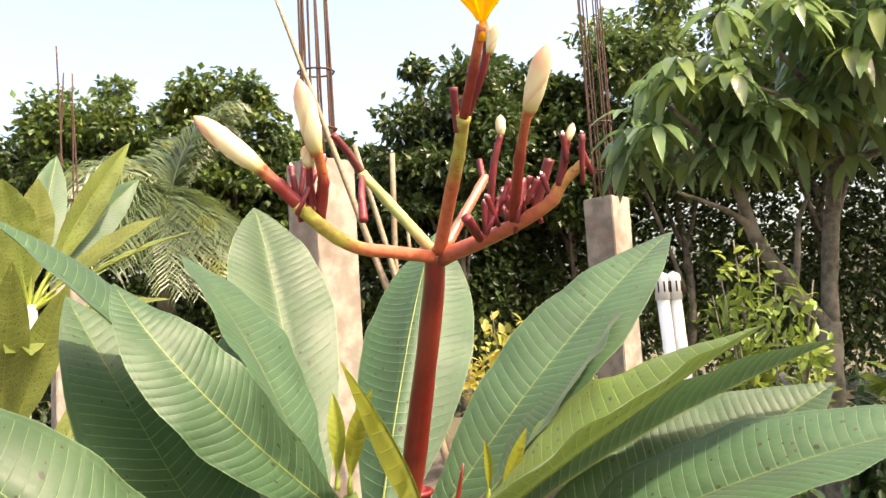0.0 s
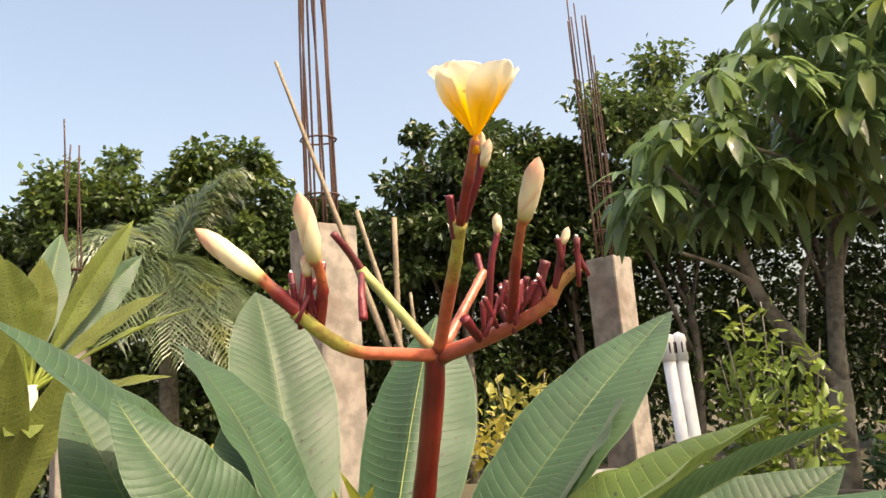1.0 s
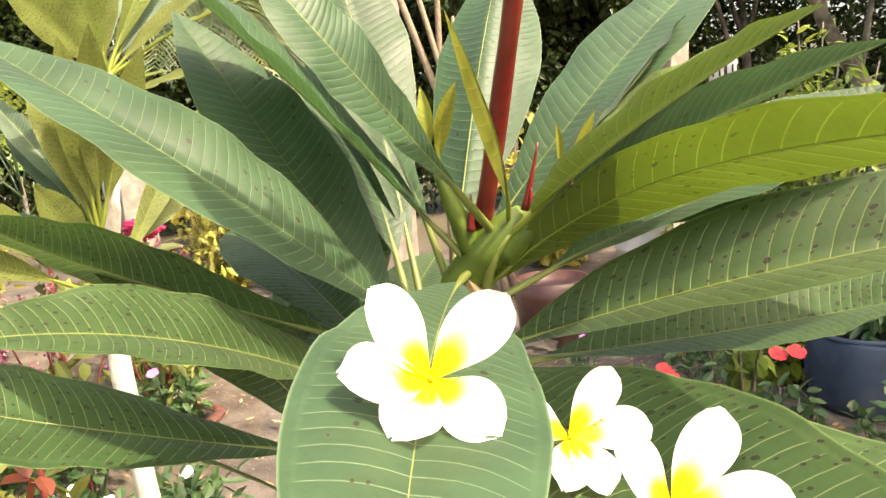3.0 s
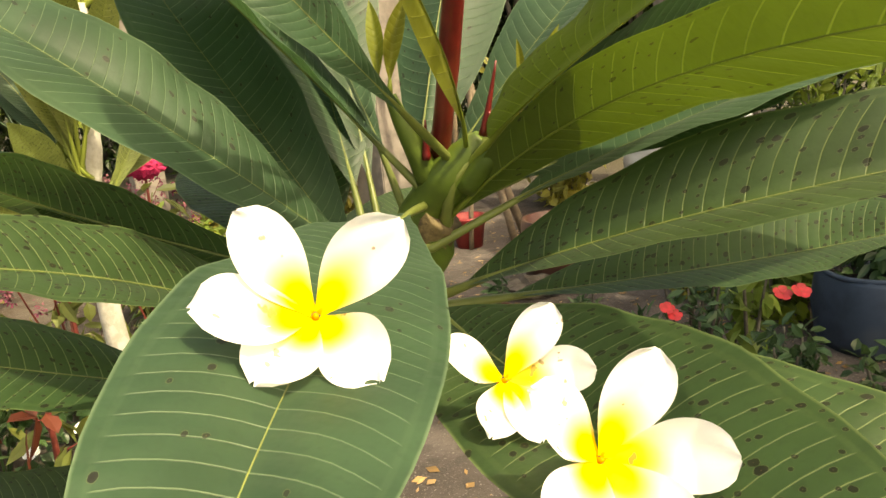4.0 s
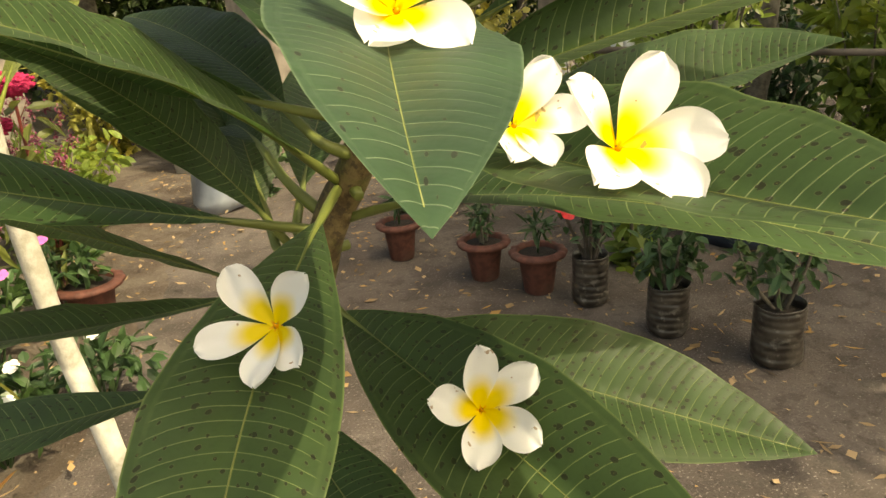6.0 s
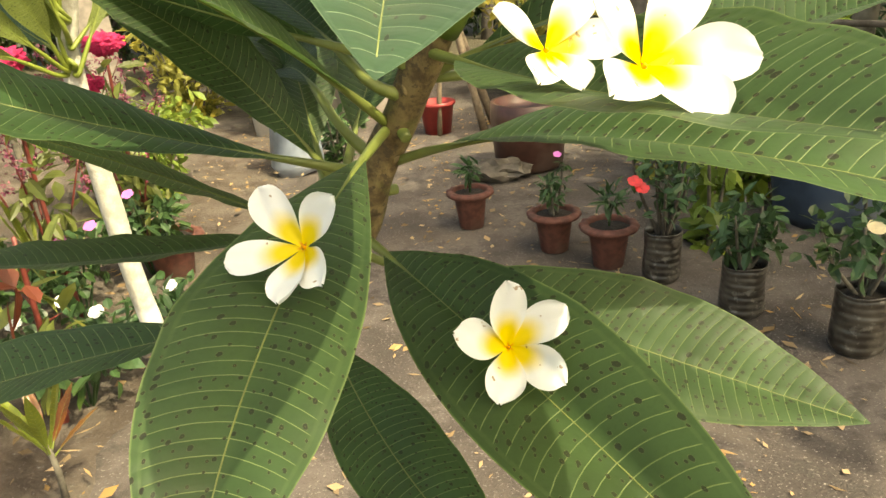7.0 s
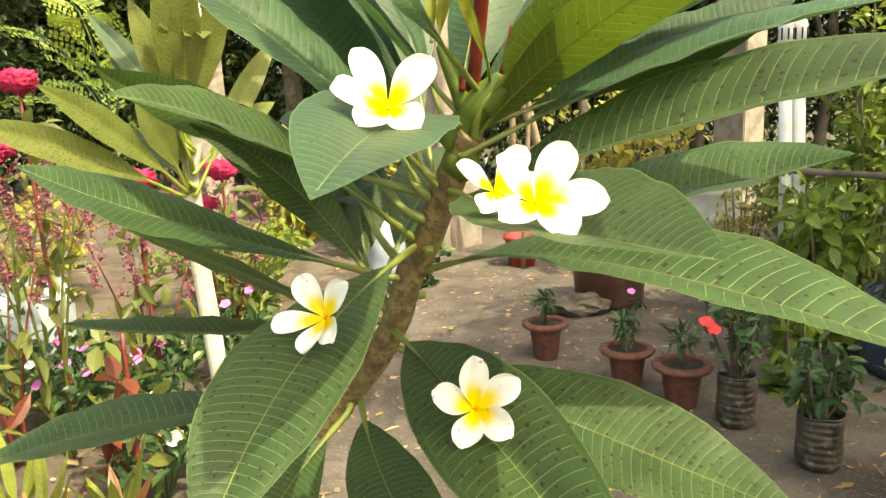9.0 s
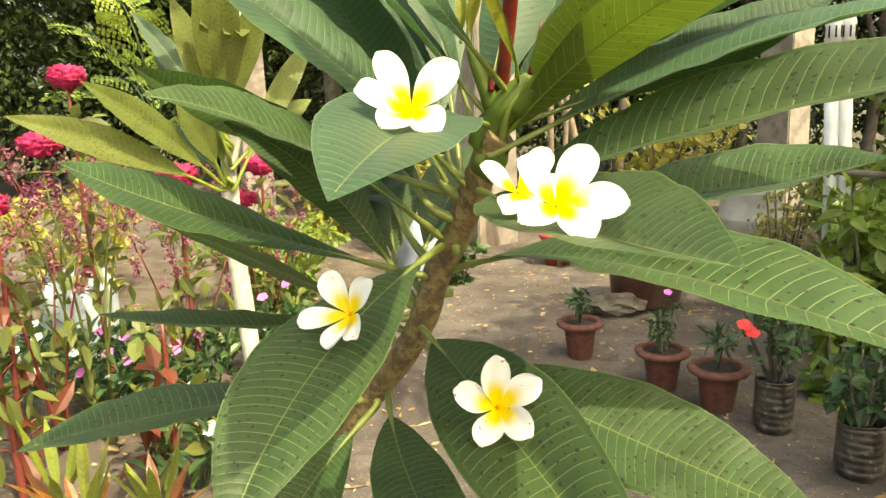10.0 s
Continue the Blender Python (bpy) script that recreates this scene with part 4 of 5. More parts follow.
def celosia(x, y, height, seed, stem_red=False):
    t = thing("celosia_plant", "tall leggy celosia with feathery magenta plumes", "flower", "celosia plants in the bed", at=(x, y, 0))
    r = np.random.default_rng(seed)
    blobs = []
    for k in range(4):
        a = k * 1.7 + seed
        top = Vector((math.cos(a) * 0.15, math.sin(a) * 0.15, height * (0.72 + 0.28 * r.random())))
        bm = bmesh.new()
        path = smooth_path([(0.01 * k, 0, -0.02), (top.x * 0.4, top.y * 0.4, top.z * 0.5), top], 10)
        tube(bm, path, [0.0065 - 0.004 * i / 10 for i in range(len(path))], 7)
        part("stem", bm, M_REDSTEM if stem_red else M_CELOSIA, t)
        for i in (3, 4, 5, 6, 7, 8):
            p = path[min(i, len(path) - 1)]
            blobs.append(((p.x, p.y, p.z), (0.10, 0.10, 0.05), 1))
        plume = [((top.x + r.normal() * 0.028, top.y + r.normal() * 0.028, top.z + 0.040 * q - 0.09), (0.018, 0.018, 0.032), 1) for q in range(7)]
        for c0, _, _ in plume[1::2]:
            bm = bmesh.new()
            tube(bm, [(top.x, top.y, c0[2] - 0.05), ((top.x + c0[0]) / 2, (top.y + c0[1]) / 2, c0[2] - 0.015), (c0[0], c0[1], c0[2] + 0.025)], [0.0022, 0.0018, 0.001], 5)
            part("side_stem", bm, M_REDSTEM, t)
        tagged(leaf_cloud("plume", plume, 260, 0.011, 0.0045, M_MAGENTA, t, r, -0.1, 0.1), "airy mauve seed plume", kind="stuff")
        if seed % 2 and k == 1:
            crest(t, top + Vector((0, 0, 0.10)), seed)
    leaf_cloud("foliage", blobs, 64, 0.09, 0.013, M_CELOSIA, t, r, 0.25, 0.15)
    leaf_cloud("reddened_foliage", blobs[: len(blobs) // 2], 9, 0.085, 0.015, M_REDLEAF, t, r, 0.5, 0.15)
    return t


celosia(-1.333, 1.888, 0.98, 1)
celosia(-1.457, 1.832, 0.88, 3, True)
celosia(-1.867, 2.432, 0.85, 4)
celosia(-1.224, 2.290, 0.62, 5, True)
celosia(-1.409, 3.199, 0.78, 6)
celosia(-1.054, 2.579, 0.68, 7, True)


def red_stemmed(x, y, z, lean, seed):
    """A stout wine-red stalk with leaves on short side stems."""
    t = thing("amaranth_plant", "tall amaranth with a thick wine-red stalk", "plant", "amaranths in the bed", at=(x, y, 0))
    r = np.random.default_rng(seed)
    bm = bmesh.new()
    path = smooth_path([(0, 0, -0.02), (lean * 0.4, 0.01, z * 0.45), (lean, 0, z)], 12)
    last = len(path) - 1
    tube(bm, path, [0.013 - 0.008 * i / last for i in range(last + 1)], 10, True, 0.2)
    part("stem", bm, M_REDSTEM, t)
    for k in range(9):
        p = path[min(last, 3 + k)]
        a = k * 2.4 + seed
        o = Vector((math.cos(a), math.sin(a), 0.5)) * (0.07 - 0.003 * k)
        bm = bmesh.new()
        tube(bm, [p, p + o * 0.6, p + o], [0.0035, 0.0025, 0.0018], 6)
        part("side_stem", bm, M_REDSTEM, t)
        leaf_cloud("leaf_spray", [(tuple(p + o), (0.03, 0.03, 0.02), 1)], 5, 0.10, 0.018, M_REDLEAF if k % 3 == 0 else M_CELOSIA, t, r, 0.5, 0.2)
    return t


red_stemmed(-1.401, 1.596, 0.80, 0.05, 1)
red_stemmed(-1.340, 1.520, 0.62, -0.04, 2)
red_stemmed(-0.935, 1.611, 0.52, 0.02, 3)


def crested(x, y, z, seed):
    """A single upright stem with one large ruffled flower head."""
    t = thing("celosia_plant", "cockscomb celosia with a hot magenta crest", "flower", "celosia plants in the bed", at=(x, y, 0))
    bm = bmesh.new()
    path = smooth_path([(0.02, 0, -0.02), (-0.01, 0.01, z * 0.5), (0, 0, z - 0.02)], 10)
    tube(bm, path, [0.010 - 0.005 * i / (len(path) - 1) for i in range(len(path))], 8)
    part("stem", bm, M_REDSTEM, t)
    crest(t, Vector((0, 0, z)), seed)
    r = np.random.default_rng(seed)
    leaf_cloud("foliage", [((0, 0, z * k), (0.07, 0.07, 0.05), 1) for k in (0.45, 0.6, 0.75, 0.86)], 40, 0.09, 0.018, M_CELOSIA, t, r, 0.3, 0.15)
    return t


crested(-1.519, 2.2, 1.205, 31)
crested(-1.158, 2.2, 0.862, 32)
crested(-1.029, 2.6, 0.853, 33)


def vinca(x, y, height, material, seed, count=5):
    t = thing("periwinkle_plant", "low glossy periwinkle with flat five-petalled flowers", "flower", "periwinkles in the bed", at=(x, y, 0))
    r = np.random.default_rng(seed)
    blobs = []
    for k in range(6):
        a = k * 2.4 + seed
        top = Vector((math.cos(a) * 0.10, math.sin(a) * 0.10, height * (0.7 + 0.3 * r.random())))
        bm = bmesh.new()
        path = smooth_path([(0, 0, -0.02), (top.x * 0.5, top.y * 0.5, top.z * 0.5), top], 6)
        tube(bm, path, [0.004] * len(path), 6)
        part("stem", bm, M_GREENS, t)
        blobs.append(((top.x, top.y, top.z * 0.8), (0.07, 0.07, 0.08), 1))
        if k < count - 1:
            blossom(t, (top.x, top.y - 0.03, top.z + 0.03), 0.020, material, 5, 0.1)
    leaf_cloud("foliage", blobs, 170, 0.055, 0.014, M_GREENS, t, r, 0.0, 0.1)


vinca(-0.896, 1.683, 0.26, M_WHITE_PETAL, 1)
vinca(-1.096, 2.130, 0.34, M_VINCA, 2)
vinca(-1.500, 2.307, 0.32, M_VINCA, 3, 4)
vinca(-1.663, 2.111, 0.26, M_WHITE_PETAL, 4)
vinca(-1.012, 2.527, 0.36, M_VINCA, 5, 3)
vinca(-1.352, 1.992, 0.30, M_VINCA, 6, 4)
vinca(-1.931, 2.230, 0.30, M_WHITE_PETAL, 7, 4)
vinca(-0.720, 1.908, 0.22, M_WHITE_PETAL, 8, 2)


def croton(x, y, z, seed, count=9):
    t = thing("croton_plant", "croton with long yellow-veined and orange leaves", "plant", "crotons in the bed", at=(x, y, 0))
    bm = bmesh.new()
    tube(bm, [(0, 0, -0.02), (0.005, 0, z * 0.5), (0, 0, z)], [0.008, 0.007, 0.006], 8)
    part("stem", bm, M_BARK, t)
    for k in range(count):
        a = k * 2.399 + seed
        d = Vector((math.cos(a), math.sin(a), 0))
        up = 0.4 + 0.6 * ((k * 0.37) % 1)
        b = Vector((0, 0, z * (0.75 + 0.25 * k / count)))
        broad_leaf(t, b, b + d * 0.05 + Vector((0, 0, 0.12 * up)), b + d * (0.14 - 0.06 * up) + Vector((0, 0, 0.24 * up)), (-d.x, -d.y, 0.6), 0.014,
                   M_CROTON if k % 3 else M_CROTON_RED, M_RIB_YOUNG, 10, 0, 0.001, k, 16, 3)


croton(-0.793, 1.308, 0.15, 0.4)
croton(-0.980, 1.293, 0.12, 1.6)
croton(-1.111, 1.381, 0.12, 2.9)
croton(-1.204, 2.167, 0.26, 4.1)

# white sack at the back of the bed
bm = bmesh.new()
lathe(bm, [(0, 0), (0.12, 0.0), (0.145, 0.06), (0.15, 0.2), (0.14, 0.34), (0.12, 0.42), (0.10, 0.39), (0, 0.35)], 26)
for v in bm.verts:
    v.co += 0.035 * noise.noise_vector(v.co * 8)
    v.co.z = max(v.co.z, 0)
sack = tagged(part("grow_bag", bm, M_SACK), "crumpled white plastic grow bag", "bag")
sack.location = (-1.875, 2.56, 0.0)
bm = bmesh.new()
lathe(bm, [(0, 0), (0.12, 0.0), (0.14, 0.08), (0.13, 0.26), (0.11, 0.42), (0.09, 0.44), (0.07, 0.41), (0, 0.36)], 26)
for v in bm.verts:
    v.co += 0.04 * noise.noise_vector(v.co * 7 + Vector((3, 1, 0)))
    v.co.z = max(v.co.z, 0)
bag = tagged(part("grow_bag", bm, M_SACK_BLUE), "tall crumpled bluish plastic grow bag", "bag")
bag.location = (-0.674, 3.848, 0)

# fallen dry leaves
r = np.random.default_rng(3)
verts, faces = [], []
for k in range(3400):
    x, y = r.uniform(-1.3, 2.4), r.uniform(0.9, 5.2)
    a, ln, w = r.random() * 6.28, 0.008 + 0.055 * r.random() ** 3, 0.004 + 0.016 * r.random() ** 3
    q = len(verts)
    zz = 0.003 if x > -0.62 else 0.035
    verts += [(x, y, zz), (x + math.cos(a) * ln * 0.5 - math.sin(a) * w, y + math.sin(a) * ln * 0.5 + math.cos(a) * w, zz + 0.006 * r.random()), (x + math.cos(a) * ln, y + math.sin(a) * ln, zz + 0.006 * r.random()),
              (x + math.cos(a) * ln * 0.5 + math.sin(a) * w, y + math.sin(a) * ln * 0.5 - math.cos(a) * w, zz)]
    faces.append((q, q + 1, q + 2, q + 3))
M_DRY = foliage_material("dry_leaves", (0.27, 0.19, 0.11), 0.7, 0.1, 0.8)
tagged(raw("leaf_litter", verts, faces, M_DRY), "scattered dry brown leaves on the concrete", "leaf litter", kind="stuff")


# ---- second plumeria ----
M_TRUNK_PALE = bark_material("pale_plumeria_bark", (0.36, 0.34, 0.28), (0.50, 0.48, 0.42), 60)
other = thing("plumeria_plant", "second plumeria with a pale trunk and yellowed spotted leaves", "plant", "plumerias", at=(0, 0, 0))
bm = bmesh.new()
path = smooth_path([(-0.276, 0.925, 0.000), (-0.309, 0.929, 0.458), (-0.341, 0.929, 0.709), (-0.348, 0.929, 0.970), (-0.330, 0.941, 1.089), (-0.314, 0.930, 1.228)], 24)
tube(bm, path, [0.0165 - 0.006 * i / (len(path) - 1) for i in range(len(path))], 14, True, 0.25)
part("trunk", bm, M_TRUNK_PALE, other)
STEM[:] = path


def side_leaf(b, c, t, n, h, mat, seed):
    broad_leaf(other, b, c, t, n, 0.78 * h, mat, M_RIB_YOUNG, 12, 0, 0.001, seed, 26, 4)


side_leaf((-0.314, 0.930, 1.218), (-0.329, 0.880, 1.331), (-0.343, 0.828, 1.404), (0.726, -0.644, -0.241), 0.034, M_LEAF_PALE, 0)
side_leaf((-0.314, 0.930, 1.218), (-0.309, 0.895, 1.309), (-0.305, 0.859, 1.361), (0.664, -0.652, -0.367), 0.032, M_LEAF_PALE, 1)
side_leaf((-0.314, 0.930, 1.218), (-0.304, 0.924, 1.315), (-0.295, 0.917, 1.372), (0.586, -0.798, -0.139), 0.027, M_LEAF_PALE, 2)
side_leaf((-0.314, 0.930, 1.218), (-0.266, 0.960, 1.343), (-0.218, 0.990, 1.428), (0.781, -0.173, 0.600), 0.024, M_LEAF_PALE, 3)
side_leaf((-0.314, 0.930, 1.218), (-0.271, 0.989, 1.326), (-0.228, 1.048, 1.393), (0.616, -0.759, 0.209), 0.029, M_LEAF, 4)
side_leaf((-0.314, 0.930, 1.218), (-0.243, 0.951, 1.294), (-0.173, 0.971, 1.329), (0.228, -0.475, 0.850), 0.024, M_LEAF_PALE, 5)
side_leaf((-0.314, 0.930, 1.218), (-0.218, 0.934, 1.281), (-0.123, 0.937, 1.304), (0.126, -0.279, 0.952), 0.021, M_LEAF_PALE, 6)
side_leaf((-0.314, 0.930, 1.218), (-0.325, 0.992, 1.344), (-0.337, 1.052, 1.431), (0.603, -0.662, 0.445), 0.029, M_LEAF, 7)
side_leaf((-0.314, 0.930, 1.218), (-0.330, 0.859, 1.287), (-0.346, 0.788, 1.315), (0.901, -0.363, -0.238), 0.032, M_LEAF_PALE, 8)
side_leaf((-0.319, 0.923, 1.183), (-0.300, 0.873, 1.198), (-0.282, 0.822, 1.175), (0.707, 0.212, 0.675), 0.023, M_LEAF_PALE, 9)
side_leaf((-0.319, 0.923, 1.183), (-0.290, 0.878, 1.197), (-0.262, 0.832, 1.171), (0.276, 0.052, 0.960), 0.022, M_LEAF_PALE, 10)
side_leaf((-0.319, 0.923, 1.183), (-0.319, 0.878, 1.203), (-0.320, 0.832, 1.191), (0.980, 0.007, 0.198), 0.024, M_LEAF_PALE, 11)
side_leaf((-0.319, 0.923, 1.183), (-0.267, 0.904, 1.220), (-0.216, 0.885, 1.219), (0.331, -0.381, 0.863), 0.019, M_LEAF_PALE, 12)
side_leaf((-0.319, 0.923, 1.183), (-0.236, 0.930, 1.223), (-0.155, 0.936, 1.225), (0.227, -0.376, 0.899), 0.021, M_LEAF_PALE, 13)
side_leaf((-0.350, 0.903, 0.973), (-0.386, 0.810, 1.067), (-0.422, 0.716, 1.121), (0.913, -0.403, -0.065), 0.027, M_LEAF_PALE, 14)
side_leaf((-0.358, 0.899, 0.966), (-0.423, 0.781, 1.045), (-0.490, 0.664, 1.084), (0.891, -0.439, 0.118), 0.029, M_LEAF_PALE, 15)
side_leaf((-0.347, 0.906, 0.979), (-0.351, 0.861, 1.061), (-0.357, 0.816, 1.103), (0.816, -0.496, -0.297), 0.029, M_LEAF_PALE, 16)
side_leaf((-0.343, 0.908, 0.985), (-0.342, 0.895, 1.052), (-0.341, 0.881, 1.080), (0.667, -0.712, -0.218), 0.021, M_LEAF_PALE, 17)
side_leaf((-0.332, 0.911, 0.964), (-0.281, 0.971, 1.095), (-0.232, 1.031, 1.186), (0.543, -0.817, 0.196), 0.024, M_LEAF_PALE, 18)
side_leaf((-0.333, 0.914, 0.993), (-0.297, 0.996, 1.061), (-0.261, 1.078, 1.088), (0.710, -0.563, 0.423), 0.024, M_LEAF_PALE, 19)
side_leaf((-0.338, 0.910, 0.977), (-0.421, 0.936, 1.042), (-0.504, 0.961, 1.066), (0.136, -0.727, 0.673), 0.024, M_LEAF, 20)
side_leaf((-0.328, 0.886, 1.035), (-0.319, 0.856, 1.168), (-0.310, 0.825, 1.259), (0.635, -0.731, -0.251), 0.029, M_LEAF_PALE, 21)
side_leaf((-0.326, 0.889, 1.051), (-0.292, 0.840, 1.177), (-0.259, 0.792, 1.264), (0.547, -0.685, -0.482), 0.027, M_LEAF_PALE, 22)
side_leaf((-0.325, 0.888, 1.043), (-0.280, 0.875, 1.164), (-0.236, 0.861, 1.246), (0.446, -0.840, -0.309), 0.026, M_LEAF_PALE, 23)
side_leaf((-0.327, 0.886, 1.027), (-0.348, 0.872, 1.150), (-0.370, 0.855, 1.232), (0.661, -0.750, 0.024), 0.027, M_LEAF_PALE, 24)
side_leaf((-0.327, 0.886, 1.043), (-0.397, 0.902, 1.153), (-0.467, 0.917, 1.223), (0.453, -0.752, 0.479), 0.022, M_LEAF, 25)
side_leaf((-0.328, 0.886, 1.035), (-0.389, 0.910, 1.117), (-0.450, 0.932, 1.160), (0.347, -0.717, 0.605), 0.021, M_LEAF, 26)


# ---- the plumeria in front ----
plant = thing("plumeria_plant", "plumeria with long veined leaves and a red flower stalk", "plant", "plumerias", at=(0, 0, 0))
bm = bmesh.new()
path = smooth_path([(-0.200, 0.475, 0.220), (-0.150, 0.460, 0.500), (-0.085, 0.448, 0.720), (-0.045, 0.440, 0.800), (-0.011, 0.435, 0.843), (0.016, 0.430, 0.875), (0.043, 0.420, 0.915), (0.061, 0.415, 0.961), (0.078, 0.405, 0.992), (0.094, 0.390, 1.026), (0.107, 0.380, 1.053), (0.113, 0.377, 1.060)], 55)
tube(bm, path, [0.0112 - 0.0006 * i / (len(path) - 1) for i in range(len(path))], 20, True, 0.14)
part("trunk", bm, M_TRUNK, plant)
STEM[:] = path
r = random.Random(17)
for i in range(18, 52, 3):
    # short cut stubs and old leaf scars round the stem
    p = path[i]
    d = (path[i + 1] - path[i]).normalized()
    s, n = frame_along(d)
    a = i * 2.399 + r.uniform(-0.3, 0.3)
    o = (s * math.cos(a) + n * math.sin(a)).normalized()
    bm = bmesh.new()
    if i % 2:
        tube(bm, [p + o * 0.006, p + o * 0.0115, p + o * 0.0165 + d * 0.001, p + o * 0.0170 + d * 0.001], [0.0044, 0.0034, 0.0032, 0.0020], 12)
        part("cut_stub", bm, M_RIB, plant, "pale green cut leaf stub")
    else:
        lathe(bm, [(0.0001, 0.0006), (0.0022, 0.0007), (0.0034, 0.0010), (0.0042, 0.0006), (0.0050, -0.0012)], 14)
        bm.transform(Matrix.Translation(p + o * 0.0106) @ o.to_track_quat("Z", "Y").to_matrix().to_4x4())
        part("leaf_scar", bm, M_TRUNK, plant)
bm = bmesh.new()
path = smooth_path([(0.100, 0.385, 1.036), (0.108, 0.380, 1.052), (0.1010, 0.3820, 1.0560), (0.1100, 0.3770, 1.0710), (0.1200, 0.3720, 1.0820), (0.1320, 0.3660, 1.0960)], 15)
last = len(path) - 1
tube(bm, path, [0.0112 - 0.0012 * i / last + 0.0006 * math.sin(1.3 * i) if i < last - 2 else (0.0084, 0.0064, 0.0034)[i - last + 2] for i in range(last + 1)], 16, True, 0.15)
part("growing_tip", bm, M_STEMTIP, plant)
for pts, radii in (([(0.1240, 0.3660, 1.0740), (0.1340, 0.3600, 1.0860), (0.1420, 0.3570, 1.0930), (0.1470, 0.3560, 1.0970)], (0.0048, 0.0052, 0.0046, 0.0012)),
                   ([(0.1080, 0.3740, 1.0780), (0.1040, 0.3700, 1.0910), (0.0990, 0.3680, 1.1040), (0.0950, 0.3670, 1.1160)], (0.0062, 0.0052, 0.0040, 0.0026))):
    bm = bmesh.new()
    path = smooth_path(pts, 12)
    last = len(path) - 1
    tube(bm, path, [radii[min(3 * i // last, 2)] + (radii[min(3 * i // last, 2) + 1] - radii[min(3 * i // last, 2)]) * (3 * i / last - min(3 * i // last, 2)) for i in range(last + 1)], 12)
    part("shoot", bm, M_STEMTIP, plant)

broad_leaf(plant, (0.084, 0.391, 1.028), (0.052, 0.494, 1.198), (0.028, 0.530, 1.260), (0.384, -0.640, 0.666), 0.031, M_LEAF, M_RIB, fold=13, skew=1.14, stout=0.7, seed=0)
broad_leaf(plant, (0.096, 0.381, 1.053), (0.173, 0.382, 1.167), (0.276, 0.482, 1.225), (-0.310, -0.537, 0.785), 0.028, M_LEAF, M_RIB, fold=5, skew=1.09, stout=0.7, seed=1)
broad_leaf(plant, (0.093, 0.386, 1.034), (0.122, 0.450, 1.198), (0.141, 0.508, 1.235), (0.271, 0.863, -0.427), 0.034, M_LEAF, M_RIB, fold=23, skew=0.96, stout=0.7, seed=2)
broad_leaf(plant, (0.098, 0.382, 1.052), (0.065, 0.387, 1.181), (0.008, 0.435, 1.224), (0.823, -0.208, 0.529), 0.029, M_LEAF, M_RIB, fold=12, skew=1.21, stout=0.7, seed=3)
broad_leaf(plant, (0.117, 0.365, 1.089), (0.072, 0.243, 1.161), (0.038, 0.282, 1.199), (0.766, -0.633, 0.112), 0.014, M_LEAF, M_RIB, fold=6, skew=1.23, stout=0.7, seed=4)
broad_leaf(plant, (0.084, 0.397, 1.007), (0.034, 0.356, 1.118), (-0.033, 0.408, 1.204), (0.484, -0.498, 0.719), 0.033, M_LEAF, M_RIB, fold=9, skew=1.03, stout=0.7, seed=5)
broad_leaf(plant, (0.113, 0.373, 1.064), (0.032, 0.377, 1.163), (-0.034, 0.342, 1.233), (0.674, -0.008, 0.739), 0.033, M_LEAF, M_RIB, fold=14, skew=1.01, stout=0.7, seed=6)
broad_leaf(plant, (0.090, 0.389, 1.022), (0.036, 0.276, 1.122), (-0.102, 0.332, 1.193), (0.586, -0.332, 0.739), 0.031, M_LEAF, M_RIB, fold=11, skew=1.06, stout=0.7, seed=7)
broad_leaf(plant, (0.088, 0.395, 1.017), (-0.100, 0.410, 1.071), (-0.130, 0.357, 1.116), (0.261, 0.757, 0.599), 0.029, M_LEAF_OLD, M_RIB, fold=13, skew=1.03, seed=8)
broad_leaf(plant, (0.071, 0.408, 0.982), (0.006, 0.279, 1.084), (-0.031, 0.203, 1.093), (0.702, 0.006, 0.713), 0.022, M_LEAF_OLD, M_RIB, fold=18, skew=0.94, seed=9)
broad_leaf(plant, (0.057, 0.411, 0.956), (-0.102, 0.333, 1.018), (-0.147, 0.294, 1.058), (0.379, -0.113, 0.918), 0.037, M_LEAF_OLD, M_RIB, fold=6, skew=1.19, seed=10)
broad_leaf(plant, (0.035, 0.422, 0.909), (-0.086, 0.451, 0.961), (-0.175, 0.446, 0.993), (0.054, 0.561, 0.826), 0.033, M_LEAF_OLD, M_RIB, fold=0, skew=1.10, seed=11)
broad_leaf(plant, (0.041, 0.420, 0.935), (-0.0155, 0.400, 1.051), (-0.090, 0.400, 1.0755), (0.35, -0.55, 0.75), 0.025, M_LEAF_OLD, M_RIB, fold=12, seed=12)
broad_leaf(plant, (0.091, 0.388, 1.033), (0.185, 0.357, 1.141), (0.240, 0.093, 1.130), (0.534, 0.452, 0.714), 0.017, M_LEAF_YOUNG, M_RIB_YOUNG, fold=10, skew=0.97, stout=0.7, seed=13)
broad_leaf(plant, (0.085, 0.400, 1.007), (0.209, 0.362, 1.068), (0.415, 0.281, 1.100), (-0.325, -0.481, 0.814), 0.035, M_LEAF_OLD, M_RIB, fold=31, skew=1.00, seed=14)
broad_leaf(plant, (0.089, 0.396, 1.010), (0.285, 0.460, 1.001), (0.354, 0.395, 1.037), (-0.019, -0.281, 0.960), 0.043, M_LEAF_OLD, M_RIB, fold=20, skew=1.14, seed=15)
broad_leaf(plant, (0.091, 0.393, 1.025), (0.153, 0.243, 1.020), (0.207, 0.119, 1.034), (-0.220, -0.073, 0.973), 0.041, M_LEAF_OLD, M_RIB, fold=22, skew=0.99, seed=16)
